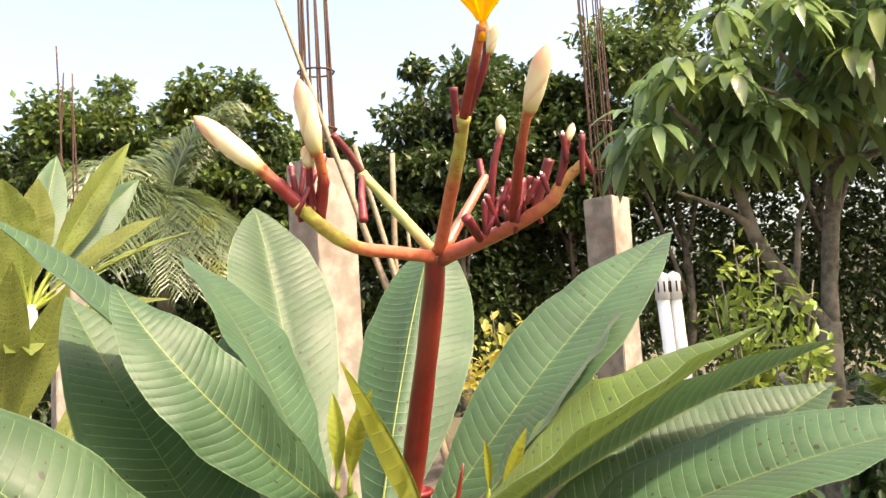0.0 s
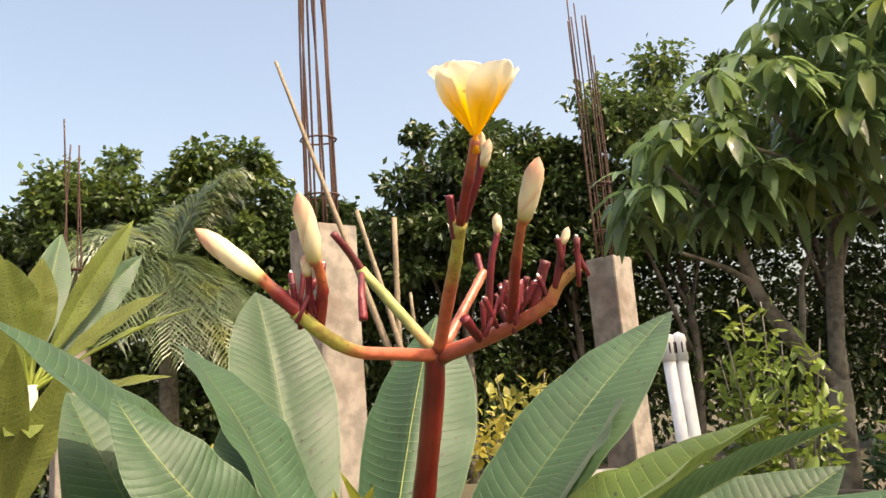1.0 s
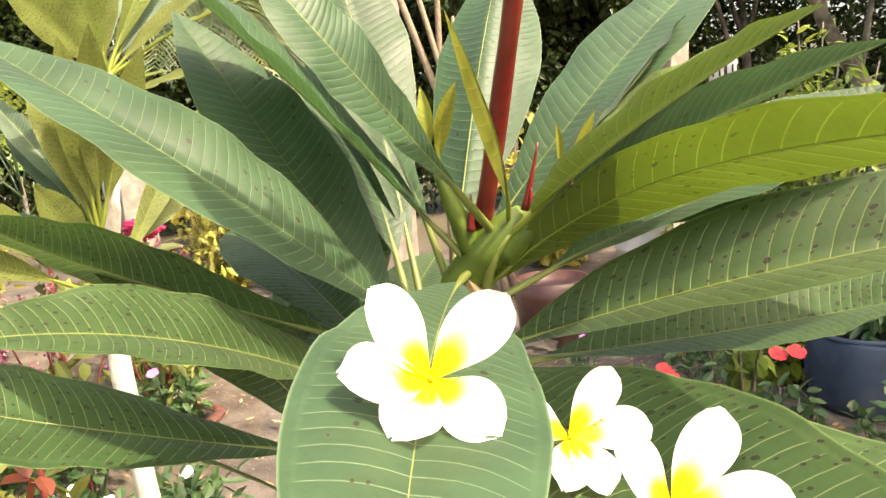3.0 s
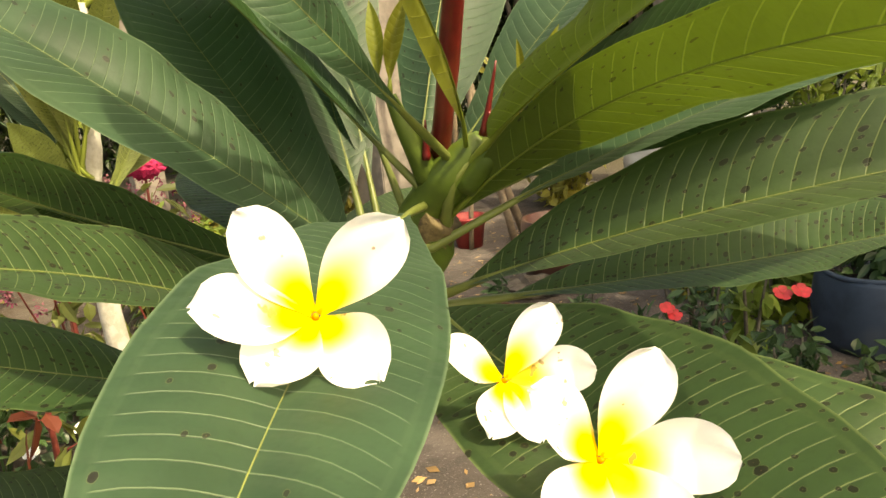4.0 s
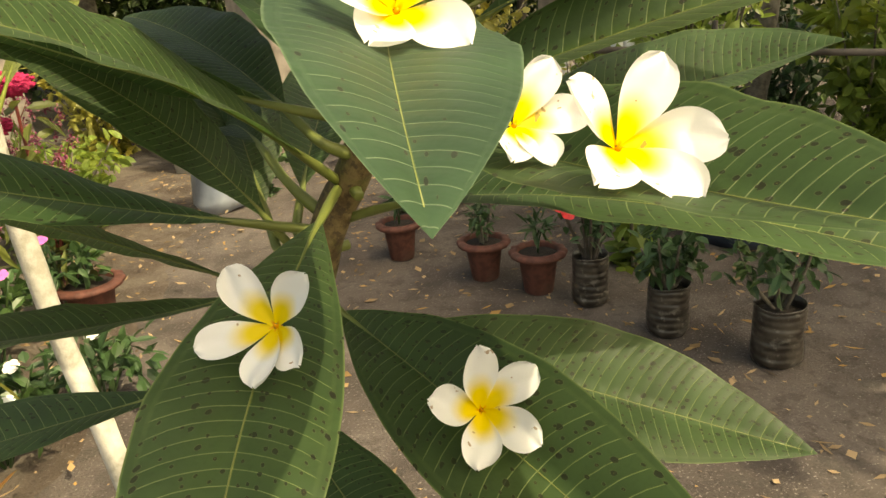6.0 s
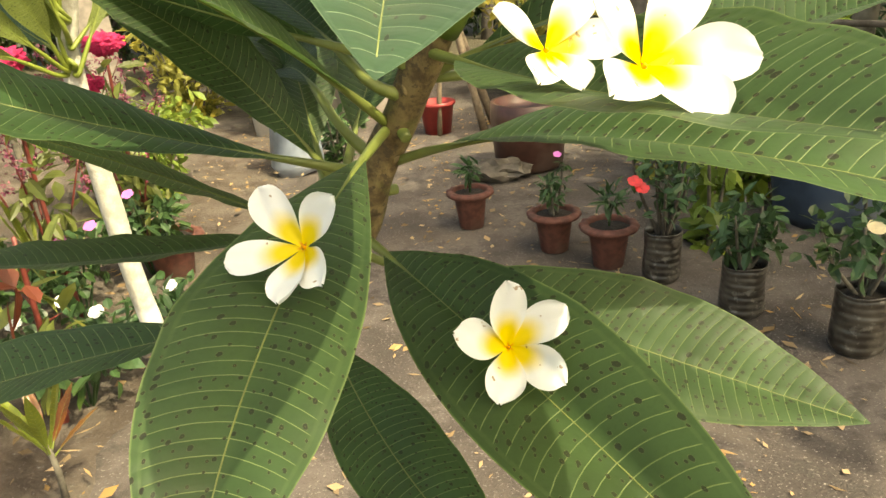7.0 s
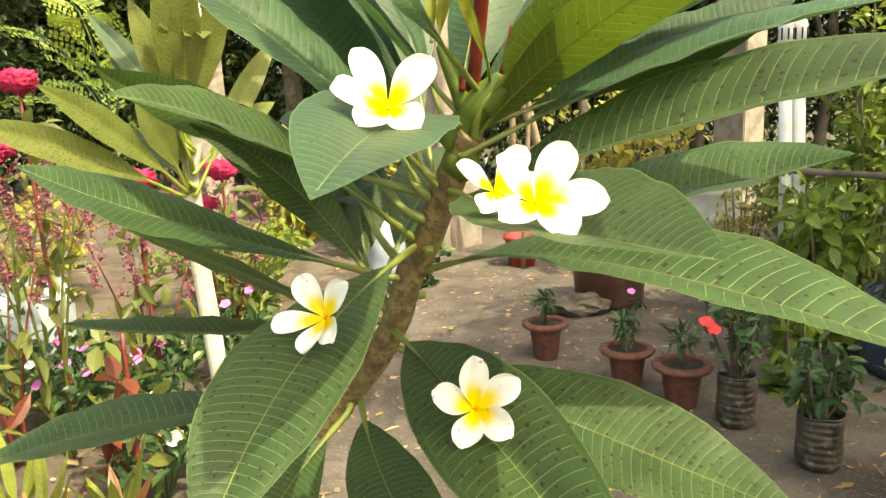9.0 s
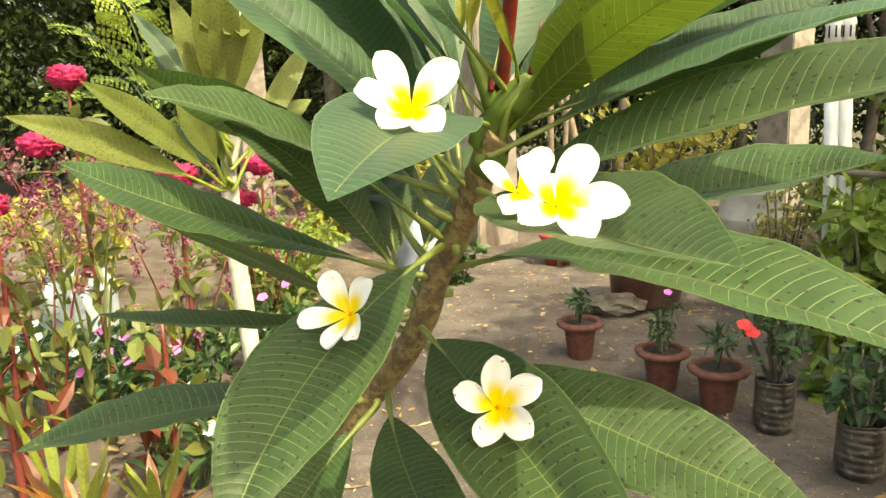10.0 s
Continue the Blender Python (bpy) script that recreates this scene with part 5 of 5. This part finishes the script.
broad_leaf(plant, (0.069, 0.413, 0.961), (0.165, 0.310, 1.018), (0.319, 0.189, 0.971), (-0.049, -0.130, 0.990), 0.045, M_LEAF_OLD, M_RIB, fold=17, skew=1.20, seed=17)
broad_leaf(plant, (0.106, 0.379, 1.066), (0.089, 0.215, 1.090), (0.090, 0.091, 1.060), (0.265, -0.055, 0.963), 0.029, M_LEAF, M_RIB, fold=13, skew=1.30, stout=0.7, seed=18)
broad_leaf(plant, (0.069, 0.409, 0.983), (0.029, 0.196, 0.978), (0.029, 0.125, 0.928), (0.162, -0.007, 0.987), 0.031, M_LEAF_OLD, M_RIB, fold=9, skew=1.05, seed=19)
broad_leaf(plant, (0.042, 0.419, 0.918), (0.112, 0.264, 0.927), (0.199, 0.130, 0.881), (-0.245, -0.501, 0.830), 0.037, M_LEAF_OLD, M_RIB, fold=27, skew=1.04, seed=20)
broad_leaf(plant, (0.036, 0.422, 0.905), (0.193, 0.389, 0.845), (0.305, 0.310, 0.833), (0.094, -0.525, 0.846), 0.043, M_LEAF_OLD, M_RIB, fold=13, skew=1.02, seed=21)
broad_leaf(plant, (0.012, 0.430, 0.858), (0.048, 0.300, 0.841), (0.126, 0.206, 0.826), (-0.219, 0.034, 0.975), 0.027, M_LEAF_OLD, M_RIB, fold=14, skew=0.93, seed=22)
broad_leaf(plant, (0.006, 0.431, 0.860), (-0.208, 0.433, 0.836), (-0.305, 0.395, 0.808), (-0.172, -0.192, 0.966), 0.036, M_LEAF_OLD, M_RIB, fold=13, skew=1.05, seed=23)
broad_leaf(plant, (0.046, 0.419, 0.924), (-0.106, 0.378, 0.918), (-0.165, 0.334, 0.950), (0.040, 0.096, 0.995), 0.031, M_LEAF_OLD, M_RIB, fold=12, skew=1.07, seed=24)
broad_leaf(plant, (0.110, 0.377, 1.057), (0.165, 0.380, 1.118), (0.322, 0.401, 1.163), (-0.413, 0.437, 0.799), 0.033, M_LEAF, M_RIB, fold=11, skew=0.97, stout=0.7, seed=25)
broad_leaf(plant, (0.125, 0.367, 1.083), (0.161, 0.313, 1.131), (0.255, 0.335, 1.174), (-0.461, 0.063, 0.885), 0.041, M_LEAF_YOUNG, M_RIB_YOUNG, fold=17, skew=0.99, stout=0.7, seed=26)
broad_leaf(plant, (0.114, 0.373, 1.065), (0.241, 0.412, 1.098), (0.326, 0.417, 1.141), (-0.028, -0.506, 0.862), 0.032, M_LEAF, M_RIB, fold=12, skew=1.04, stout=0.7, seed=27)
broad_leaf(plant, (0.125, 0.364, 1.085), (0.200, 0.369, 1.165), (0.220, 0.431, 1.174), (-0.712, -0.031, 0.701), 0.027, M_LEAF, M_RIB, fold=12, skew=1.09, stout=0.7, seed=28)
broad_leaf(plant, (0.005, 0.413, 0.850), (-0.035, 0.327, 0.823), (-0.052, 0.251, 0.770), (0.379, -0.231, 0.896), 0.030, M_LEAF_OLD, M_RIB, fold=12, seed=42)
broad_leaf(plant, (0.107, 0.369, 1.048), (0.247, 0.394, 1.115), (0.368, 0.368, 1.129), (-0.078, -0.181, 0.980), 0.038, M_LEAF, M_RIB, fold=12, stout=0.7, seed=41)
broad_leaf(plant, (0.026, 0.425, 0.946), (0.005, 0.496, 1.018), (-0.019, 0.567, 1.047), (0.419, -0.683, 0.599), 0.030, M_LEAF_OLD, M_RIB, fold=12, seed=43)
broad_leaf(plant, (0.039, 0.430, 0.955), (0.055, 0.516, 1.016), (0.085, 0.597, 1.039), (-0.078, -0.739, 0.670), 0.032, M_LEAF_OLD, M_RIB, fold=12, seed=44)
broad_leaf(plant, (0.034, 0.431, 0.988), (-0.004, 0.487, 1.044), (-0.022, 0.525, 0.958), (0.328, -0.818, 0.473), 0.026, M_LEAF_OLD, M_RIB, fold=12, seed=45)
broad_leaf(plant, (0.076, 0.390, 1.043), (0.046, 0.465, 1.152), (0.024, 0.540, 1.191), (0.428, -0.672, 0.605), 0.034, M_LEAF, M_RIB, fold=12, stout=0.7, seed=46)
broad_leaf(plant, (0.068, 0.393, 1.033), (0.036, 0.449, 1.117), (-0.006, 0.513, 1.152), (0.482, -0.628, 0.611), 0.036, M_LEAF_OLD, M_RIB, fold=12, seed=47)
broad_leaf(plant, (0.059, 0.395, 1.013), (0.005, 0.457, 1.068), (-0.052, 0.505, 1.078), (0.426, -0.570, 0.702), 0.034, M_LEAF_OLD, M_RIB, fold=12, seed=48)


def sprout(b, c, t, h, mat, n=(0, -1, 0.2)):
    broad_leaf(plant, b, c, t, n, h, mat, M_RIB_YOUNG, 35, 0, 0.0, 2, 16, 3, stout=0.4)


sprout((0.1250, 0.3620, 1.0930), (0.1260, 0.3250, 1.1290), (0.1030, 0.2680, 1.1740), 0.0085, M_SPROUT, (-0.6, -0.6, 0.5))
sprout((0.0900, 0.3660, 1.1180), (0.0920, 0.3700, 1.1370), (0.0890, 0.3740, 1.1560), 0.0043, M_SPROUT)
sprout((0.0950, 0.3660, 1.1160), (0.0960, 0.3660, 1.1370), (0.1060, 0.3660, 1.1570), 0.0048, M_SPROUT)
sprout((0.1490, 0.3600, 1.1110), (0.1510, 0.3600, 1.1240), (0.1490, 0.3600, 1.1350), 0.0020, M_SPROUT)
sprout((0.1530, 0.3580, 1.1020), (0.1570, 0.3580, 1.1220), (0.1660, 0.3580, 1.1390), 0.0034, M_SPROUT)
for pts in ([(0.1330, 0.3600, 1.0970), (0.1360, 0.3580, 1.1090), (0.1400, 0.3560, 1.1270)], [(0.1360, 0.3580, 1.0980), (0.1360, 0.3570, 1.1070)], [(0.1520, 0.3570, 1.0970), (0.1540, 0.3560, 1.1090)], [(0.1080, 0.3660, 1.0880), (0.1090, 0.3640, 1.1050)]):
    bm = bmesh.new()
    path = smooth_path(pts, 8)
    tube(bm, path, [0.0021 - 0.0017 * i / (len(path) - 1) for i in range(len(path))], 8)
    part("bract", bm, M_STALK, plant)

# flower stalk and its branches
def branch(pts, r0, r1, mat, parent, name="branch", n=14):
    bm = bmesh.new()
    path = smooth_path(pts, n)
    last = len(path) - 1
    slim = {"branch": 0.71, "pedicel": 0.75, "stub": 0.53, "flower_stalk": 0.83}[name]
    radii = [slim * (r0 + (r1 - r0) * i / last) for i in range(last + 1)]
    if name == "branch":
        radii[0], radii[last] = radii[0] * 1.13, radii[last] * 1.16
        radii[last * 2 // 3] *= 1.12
    if mat == M_PEDICEL:
        radii[last // 2] *= 1.22
        radii[last - 1], radii[last] = radii[last - 1] * 1.05, radii[last] * 1.12
    tube(bm, path, radii, 12, True, 0.16)
    bm.verts.index_update()
    uvl = bm.loops.layers.uv.new("UVMap")
    for f in bm.faces:
        for loop in f.loops:
            loop[uvl].uv = (loop.vert.index // 12 / last, loop.vert.index % 12 / 12)
    return part(name, bm, mat, parent)


stalk = branch([(0.1130, 0.3760, 1.0870), (0.1190, 0.3600, 1.1170), (0.1260, 0.3400, 1.1570), (0.1310, 0.3220, 1.1900), (0.1325, 0.3141, 1.2056)], 0.0060, 0.0042, M_STALK, plant, "flower_stalk", 18)
branch([(0.1321, 0.3137, 1.2039), (0.1192, 0.2991, 1.2049), (0.1081, 0.2889, 1.2061), (0.1000, 0.2804, 1.2107), (0.0923, 0.2740, 1.2178)], 0.0030, 0.0028, M_ARM, stalk, n=24)
branch([(0.0940, 0.2753, 1.2164), (0.0879, 0.2710, 1.2230), (0.0836, 0.2697, 1.2277)], 0.0026, 0.0022, M_PEDICEL, stalk, "pedicel")
branch([(0.0982, 0.2797, 1.2143), (0.1005, 0.2726, 1.2232), (0.0999, 0.2666, 1.2313)], 0.0021, 0.0019, M_PEDICEL, stalk, "pedicel")
branch([(0.0957, 0.2782, 1.2154), (0.0970, 0.2703, 1.2279)], 0.0016, 0.0013, M_STUB, stalk, "pedicel")
branch([(0.1321, 0.3150, 1.2056), (0.1198, 0.3256, 1.2224), (0.1080, 0.3370, 1.2383)], 0.0028, 0.0026, M_LIME, stalk)
branch([(0.1080, 0.3370, 1.2383), (0.1039, 0.3321, 1.2448), (0.0987, 0.3273, 1.2514)], 0.0022, 0.0019, M_STUB, stalk, "pedicel")
branch([(0.1081, 0.3334, 1.2366), (0.1081, 0.3244, 1.2280), (0.1085, 0.3206, 1.2183)], 0.0014, 0.0021, M_STUB, stalk, "pedicel")
branch([(0.1339, 0.3132, 1.2056), (0.1372, 0.2977, 1.2200), (0.1396, 0.2802, 1.2300), (0.1410, 0.2680, 1.2391)], 0.0033, 0.0027, M_ARM, stalk, n=24)
branch([(0.1410, 0.2680, 1.2391), (0.1432, 0.2558, 1.2481), (0.1454, 0.2481, 1.2571)], 0.0019, 0.0017, M_PEDICEL, stalk, "pedicel")
branch([(0.1418, 0.2698, 1.2390), (0.1467, 0.2613, 1.2506), (0.1478, 0.2579, 1.2568)], 0.0016, 0.0014, M_STUB, stalk, "pedicel")
branch([(0.1391, 0.2714, 1.2355), (0.1385, 0.2663, 1.2471)], 0.0013, 0.0016, M_STUB, stalk, "pedicel")
branch([(0.1409, 0.2715, 1.2372), (0.1419, 0.2717, 1.2461)], 0.0013, 0.0013, M_STUB, stalk, "pedicel")
branch([(0.1356, 0.3151, 1.2064), (0.1490, 0.3291, 1.2271), (0.1534, 0.3337, 1.2340)], 0.0027, 0.0024, M_PINK, stalk)
branch([(0.1525, 0.3337, 1.2340), (0.1518, 0.3356, 1.2411)], 0.0017, 0.0015, M_STUB, stalk, "pedicel")
branch([(0.1517, 0.3174, 1.2140), (0.1540, 0.3116, 1.2335), (0.1569, 0.3092, 1.2441)], 0.0020, 0.0014, M_STUB, stalk, "pedicel")
branch([(0.1348, 0.3138, 1.2038), (0.1475, 0.2994, 1.2073), (0.1576, 0.2874, 1.2109), (0.1659, 0.2806, 1.2153), (0.1696, 0.2772, 1.2206), (0.1751, 0.2739, 1.2250)], 0.0038, 0.0021, M_ARM_ORANGE, stalk, n=28)
branch([(0.1467, 0.2977, 1.2074), (0.1417, 0.2906, 1.2138)], 0.0020, 0.0022, M_STUB, stalk, "pedicel")
branch([(0.1559, 0.2873, 1.2118), (0.1558, 0.2673, 1.2264), (0.1572, 0.2560, 1.2372)], 0.0021, 0.0018, M_PEDICEL, stalk, "pedicel")
branch([(0.1622, 0.2849, 1.2144), (0.1670, 0.2809, 1.2286)], 0.0018, 0.0021, M_STUB, stalk, "pedicel")
branch([(0.1687, 0.2772, 1.2197), (0.1708, 0.2722, 1.2322)], 0.0018, 0.0014, M_STUB, stalk, "pedicel")
r = random.Random(4)
for cx, cy, cz, count, spread in ((0.1532, 0.2908, 1.2127, 9, 0.0062), (0.1606, 0.2823, 1.2172, 7, 0.0053), (0.1733, 0.2748, 1.2259, 3, 0.0036), (0.0949, 0.2766, 1.2199, 7, 0.0044), (0.1554, 0.3141, 1.2202, 5, 0.0044)):
    for k in range(count):
        p = Vector((cx + r.uniform(-1, 1) * spread, cy + r.uniform(-1, 1) * spread, cz + r.uniform(-0.5, 1) * spread))
        d = Vector((r.uniform(-0.6, 0.6), r.uniform(-0.5, 0.2), 1)).normalized() * r.uniform(0.005, 0.009)
        stub = branch([p - d * 0.6, p + d * 0.5, p + d], 0.0013, 0.0019, M_STUB, stalk, "stub", 4)
        if k % 2 == 0:
            bm = bmesh.new()
            bmesh.ops.create_icosphere(bm, subdivisions=1, radius=0.00055, matrix=Matrix.Translation(p + d * 1.05))
            for v in bm.verts:
                v.co += 0.0006 * noise.noise_vector(v.co * 900)
            part("torn_tip", bm, M_PVC, stub, "frayed white tip")


def bud_material():
    m = Mat("rolled_bud")
    uv = m.n("SeparateXYZ")
    m.t.links.new(m.coords("UV"), uv.inputs[0])
    c = m.mix(m.step(uv.outputs[0], 0.05, 0.35), (0.44, 0.40, 0.15), (0.72, 0.66, 0.45))
    c = m.mix(m.math("SUBTRACT", 1.0, m.step(uv.outputs[0], 0.03, 0.12)), c, (0.33, 0.09, 0.03))
    c = m.mix(m.math("MULTIPLY", m.step(uv.outputs[0], 0.55, 0.97), 0.8), c, (0.58, 0.24, 0.17))
    swirl = m.math("FRACT", m.math("ADD", m.math("MULTIPLY", uv.outputs[0], 1.1), m.math("MULTIPLY", uv.outputs[1], 2.0)))
    c = m.mix(m.math("MULTIPLY", m.math("SUBTRACT", 1.0, m.step(swirl, 0.0, 0.25)), 0.55), c, (0.58, 0.33, 0.20))
    m.done(c, 0.45)
    return m.thin(c, 0.2)


M_BUD = bud_material()


def bud(b, t, r, parent):
    """A rolled bud with spiral ridges."""
    b, t = Vector(b), Vector(t)
    bm = bmesh.new()
    uvl = bm.loops.layers.uv.new("UVMap")
    s, n = frame_along(t - b)
    rows = []
    for i in range(19):
        u = i / 18
        w = r * (0.34 + 0.66 * math.sin(math.pi * min(1, (u * 0.9 + 0.08)))) if u < 0.5 else r * math.sin(math.pi * (0.5 + 0.5 * ((u - 0.5) / 0.5) ** 1.7)) ** 0.75
        row = []
        for k in range(20):
            a = 2 * math.pi * k / 20
            ridge = 1 + 0.20 * (((k / 20 * 3 + u * 1.6) % 1.0) - 0.5) + 0.08 * math.sin(9 * u + k)
            row.append((bm.verts.new(b + (t - b) * u + (s * math.cos(a) + n * math.sin(a)) * max(w * ridge, 0.0002)), u, k / 20))
        rows.append(row)
    for r0, r1 in zip(rows, rows[1:]):
        for k in range(20):
            q = (r0[k], r0[(k + 1) % 20], r1[(k + 1) % 20], r1[k])
            f = bm.faces.new([v[0] for v in q])
            for loop, v in zip(f.loops, q):
                loop[uvl].uv = (v[1], v[2])
    return part("bud", bm, M_BUD, parent)


bud((0.0849, 0.2699, 1.2263), (0.0670, 0.2650, 1.2420), 0.0030, stalk)
bud((0.0998, 0.2675, 1.2295), (0.0968, 0.2584, 1.2489), 0.0029, stalk)
bud((0.0970, 0.2703, 1.2270), (0.0962, 0.2687, 1.2332), 0.0016, stalk)
bud((0.1571, 0.2564, 1.2354), (0.1612, 0.2457, 1.2506), 0.0028, stalk)
bud((0.1569, 0.3092, 1.2433), (0.1570, 0.3085, 1.2504), 0.0017, stalk)
bud((0.1708, 0.2722, 1.2313), (0.1727, 0.2714, 1.2366), 0.0012, stalk)
bud((0.1466, 0.2475, 1.2491), (0.1485, 0.2442, 1.2558), 0.0014, stalk)
bud((0.1478, 0.2579, 1.2560), (0.1479, 0.2562, 1.2622), 0.0013, stalk)


def petal_material(name, white, yellow, spread):
    m = Mat(name)
    uv = m.n("SeparateXYZ")
    m.t.links.new(m.coords("UV"), uv.inputs[0])
    v = m.math("ABSOLUTE", uv.outputs[1])
    k = m.math("ADD", uv.outputs[0], m.math("MULTIPLY", m.math("MULTIPLY", v, v), 0.22))
    k = m.math("ADD", k, m.math("MULTIPLY", m.math("SUBTRACT", m.noise(160, 2), 0.5), 0.06))
    c = m.mix(m.step(k, spread * 0.45, spread), yellow, white)
    c = m.mix(m.math("SUBTRACT", 1.0, m.step(k, 0.0, 0.09)), c, (0.80, 0.34, 0.01))
    spot = m.step(m.noise(210, 2), 0.69, 0.71)
    c = m.mix(m.math("MULTIPLY", spot, 0.7), c, (0.35, 0.18, 0.05))
    m.bump(m.noise(420, 2), 0.12, 0.0006)
    m.done(c, 0.5, 0, 0.3)
    return m.thin(c, 0.28)


M_PETAL = petal_material("plumeria_petal", (0.90, 0.90, 0.89), (0.87, 0.66, 0.02), 0.66)
M_PETAL_TOP = petal_material("plumeria_petal_cream", (0.88, 0.84, 0.70), (0.88, 0.60, 0.02), 0.95)


def petal(parent, m, ln, w, cup, twist, mat, seed):
    """One petal along +x of m, its upper face +z; one edge rolls up over its neighbour."""
    bm = bmesh.new()
    uvl = bm.loops.layers.uv.new("UVMap")
    nu, nv = 16, 6
    rows = []
    for i in range(nu + 1):
        u = i / nu
        half = w * (0.15 + 0.85 * math.sin(math.pi / 2 * u / 0.64) ** 1.25) if u < 0.64 else w * max(0.0, 1 - ((u - 0.64) / 0.362) ** 2.2) ** 0.50
        row = []
        for j in range(-nv, nv + 1):
            v = j / nv
            y = half * v * (1 - 0.10 * max(0, v) ** 3) + 0.08 * w * math.sin(math.pi * u)
            z = cup * u * u * ln * 0.6 + twist * v * half * (1 - 0.5 * u) + 0.20 * half * v * v + 0.20 * half * max(0, v) ** 4 - 0.11 * ln * u**4
            z += 0.0007 * math.sin(5 * v + 2.3 * seed + 6 * u) * u
            row.append((bm.verts.new(m @ Vector((0.001 + ln * u, y, z))), u, v))
        rows.append(row)
    for r0, r1 in zip(rows, rows[1:]):
        for j in range(2 * nv):
            q = (r0[j], r0[j + 1], r1[j + 1], r1[j])
            f = bm.faces.new([x[0] for x in q])
            for loop, x in zip(f.loops, q):
                loop[uvl].uv = (x[1], x[2])
    ob = part("petal", bm, mat, parent)
    return ob


def flower(centre, normal, turns, rises, lengths, label, parent=None, mat=None):
    """A five-petalled plumeria flower: each petal's angle about the normal, its rise over the rim's plane and its length."""
    mat = mat or M_PETAL
    t = thing("plumeria_flower", label, "flower", "fallen plumeria flowers", at=centre) if parent is None else parent
    n = Vector(normal).normalized()
    e = (Vector((1, 0, 0)) - n * n.x).normalized()
    base = Matrix((e, n.cross(e), n)).transposed().to_4x4()
    size = sum(lengths) / len(lengths)
    if parent is not None:
        base = Matrix.Translation(centre) @ base
    for k, (turn, rise, ln) in enumerate(zip(turns, rises, lengths)):
        m = base @ pose(0, 0, 0, 0, 0, turn) @ pose(0, 0, 0, 0, -rise, 0)
        petal(t, m, ln, size * (0.300 if parent is None else 0.40), 0.12, 0.12, mat, k)
    bm = bmesh.new()
    tube(bm, [base @ Vector((0, 0, -0.004 if parent is not None else -0.0035)), base @ Vector((0, 0, -0.002)), base @ Vector((0, 0, 0.0015))], [0.0010, 0.0009, 0.0006], 10)
    part("flower_tube", bm, mat, t)
    return t


flower((0.0943, 0.1874, 1.0814), (0.274, -0.82, 0.502), (-55, 46, 132, 184, 232), (40, 34, 31, 36, 36), (0.0225, 0.0254, 0.0254, 0.0259, 0.0210), "fresh white plumeria flower with yellow throat lying on a leaf")
flower((0.1321, 0.2403, 1.0407), (0.35, -0.7, 0.62), (5, 60, 163, 245, 285), (22, 36, 22, 26, 30), (0.0250, 0.0245, 0.0218, 0.0208, 0.0213), "white and yellow plumeria flower resting on a broad leaf")
flower((0.1507, 0.1956, 1.0411), (0.248, -0.758, 0.603), (-4, 64, 146, 223, 296), (26, 35, 32, 32, 34), (0.0283, 0.0269, 0.0248, 0.0263, 0.0271), "large white plumeria flower with yellow throat on a broad leaf")
flower((0.0471, 0.2394, 0.9809), (-0.294, -0.75, 0.592), (-58, 39, 122, 190, 257), (24, 28, 20, 20, 27), (0.0199, 0.0222, 0.0259, 0.0270, 0.0227), "white plumeria flower with yellow throat on a lower leaf")
flower((0.1176, 0.2571, 0.9247), (0.121, -0.84, 0.53), (-42, 33, 95, 164, 250), (38, 26, 38, 30, 34), (0.0279, 0.0277, 0.0293, 0.0259, 0.0256), "open white plumeria flower with yellow throat on a lower leaf")
flower((0.1454, 0.2481, 1.2575), (0.04, -0.25, 0.97), (15, 85, 160, 235, 305), (58, 64, 58, 60, 58), (0.0214, 0.0218, 0.0214, 0.0208, 0.0214), "", stalk, M_PETAL_TOP)

# the plant's white tub
bm = bmesh.new()
lathe(bm, [(0, 0), (0.11, 0), (0.12, 0.01), (0.145, 0.24), (0.155, 0.25), (0.155, 0.265), (0.14, 0.265), (0.135, 0.24), (0.13, 0.2)], 36)
tub = tagged(part("white_tub", bm, M_PVC), "white plastic tub holding the plumeria", "plant pot")
tub.location = (-0.20, 0.475, 0)
bm = bmesh.new()
lathe(bm, [(0.132, 0.225), (0.07, 0.235), (0.001, 0.24)], 24)
soil = part("soil", bm, M_SOIL, tub)
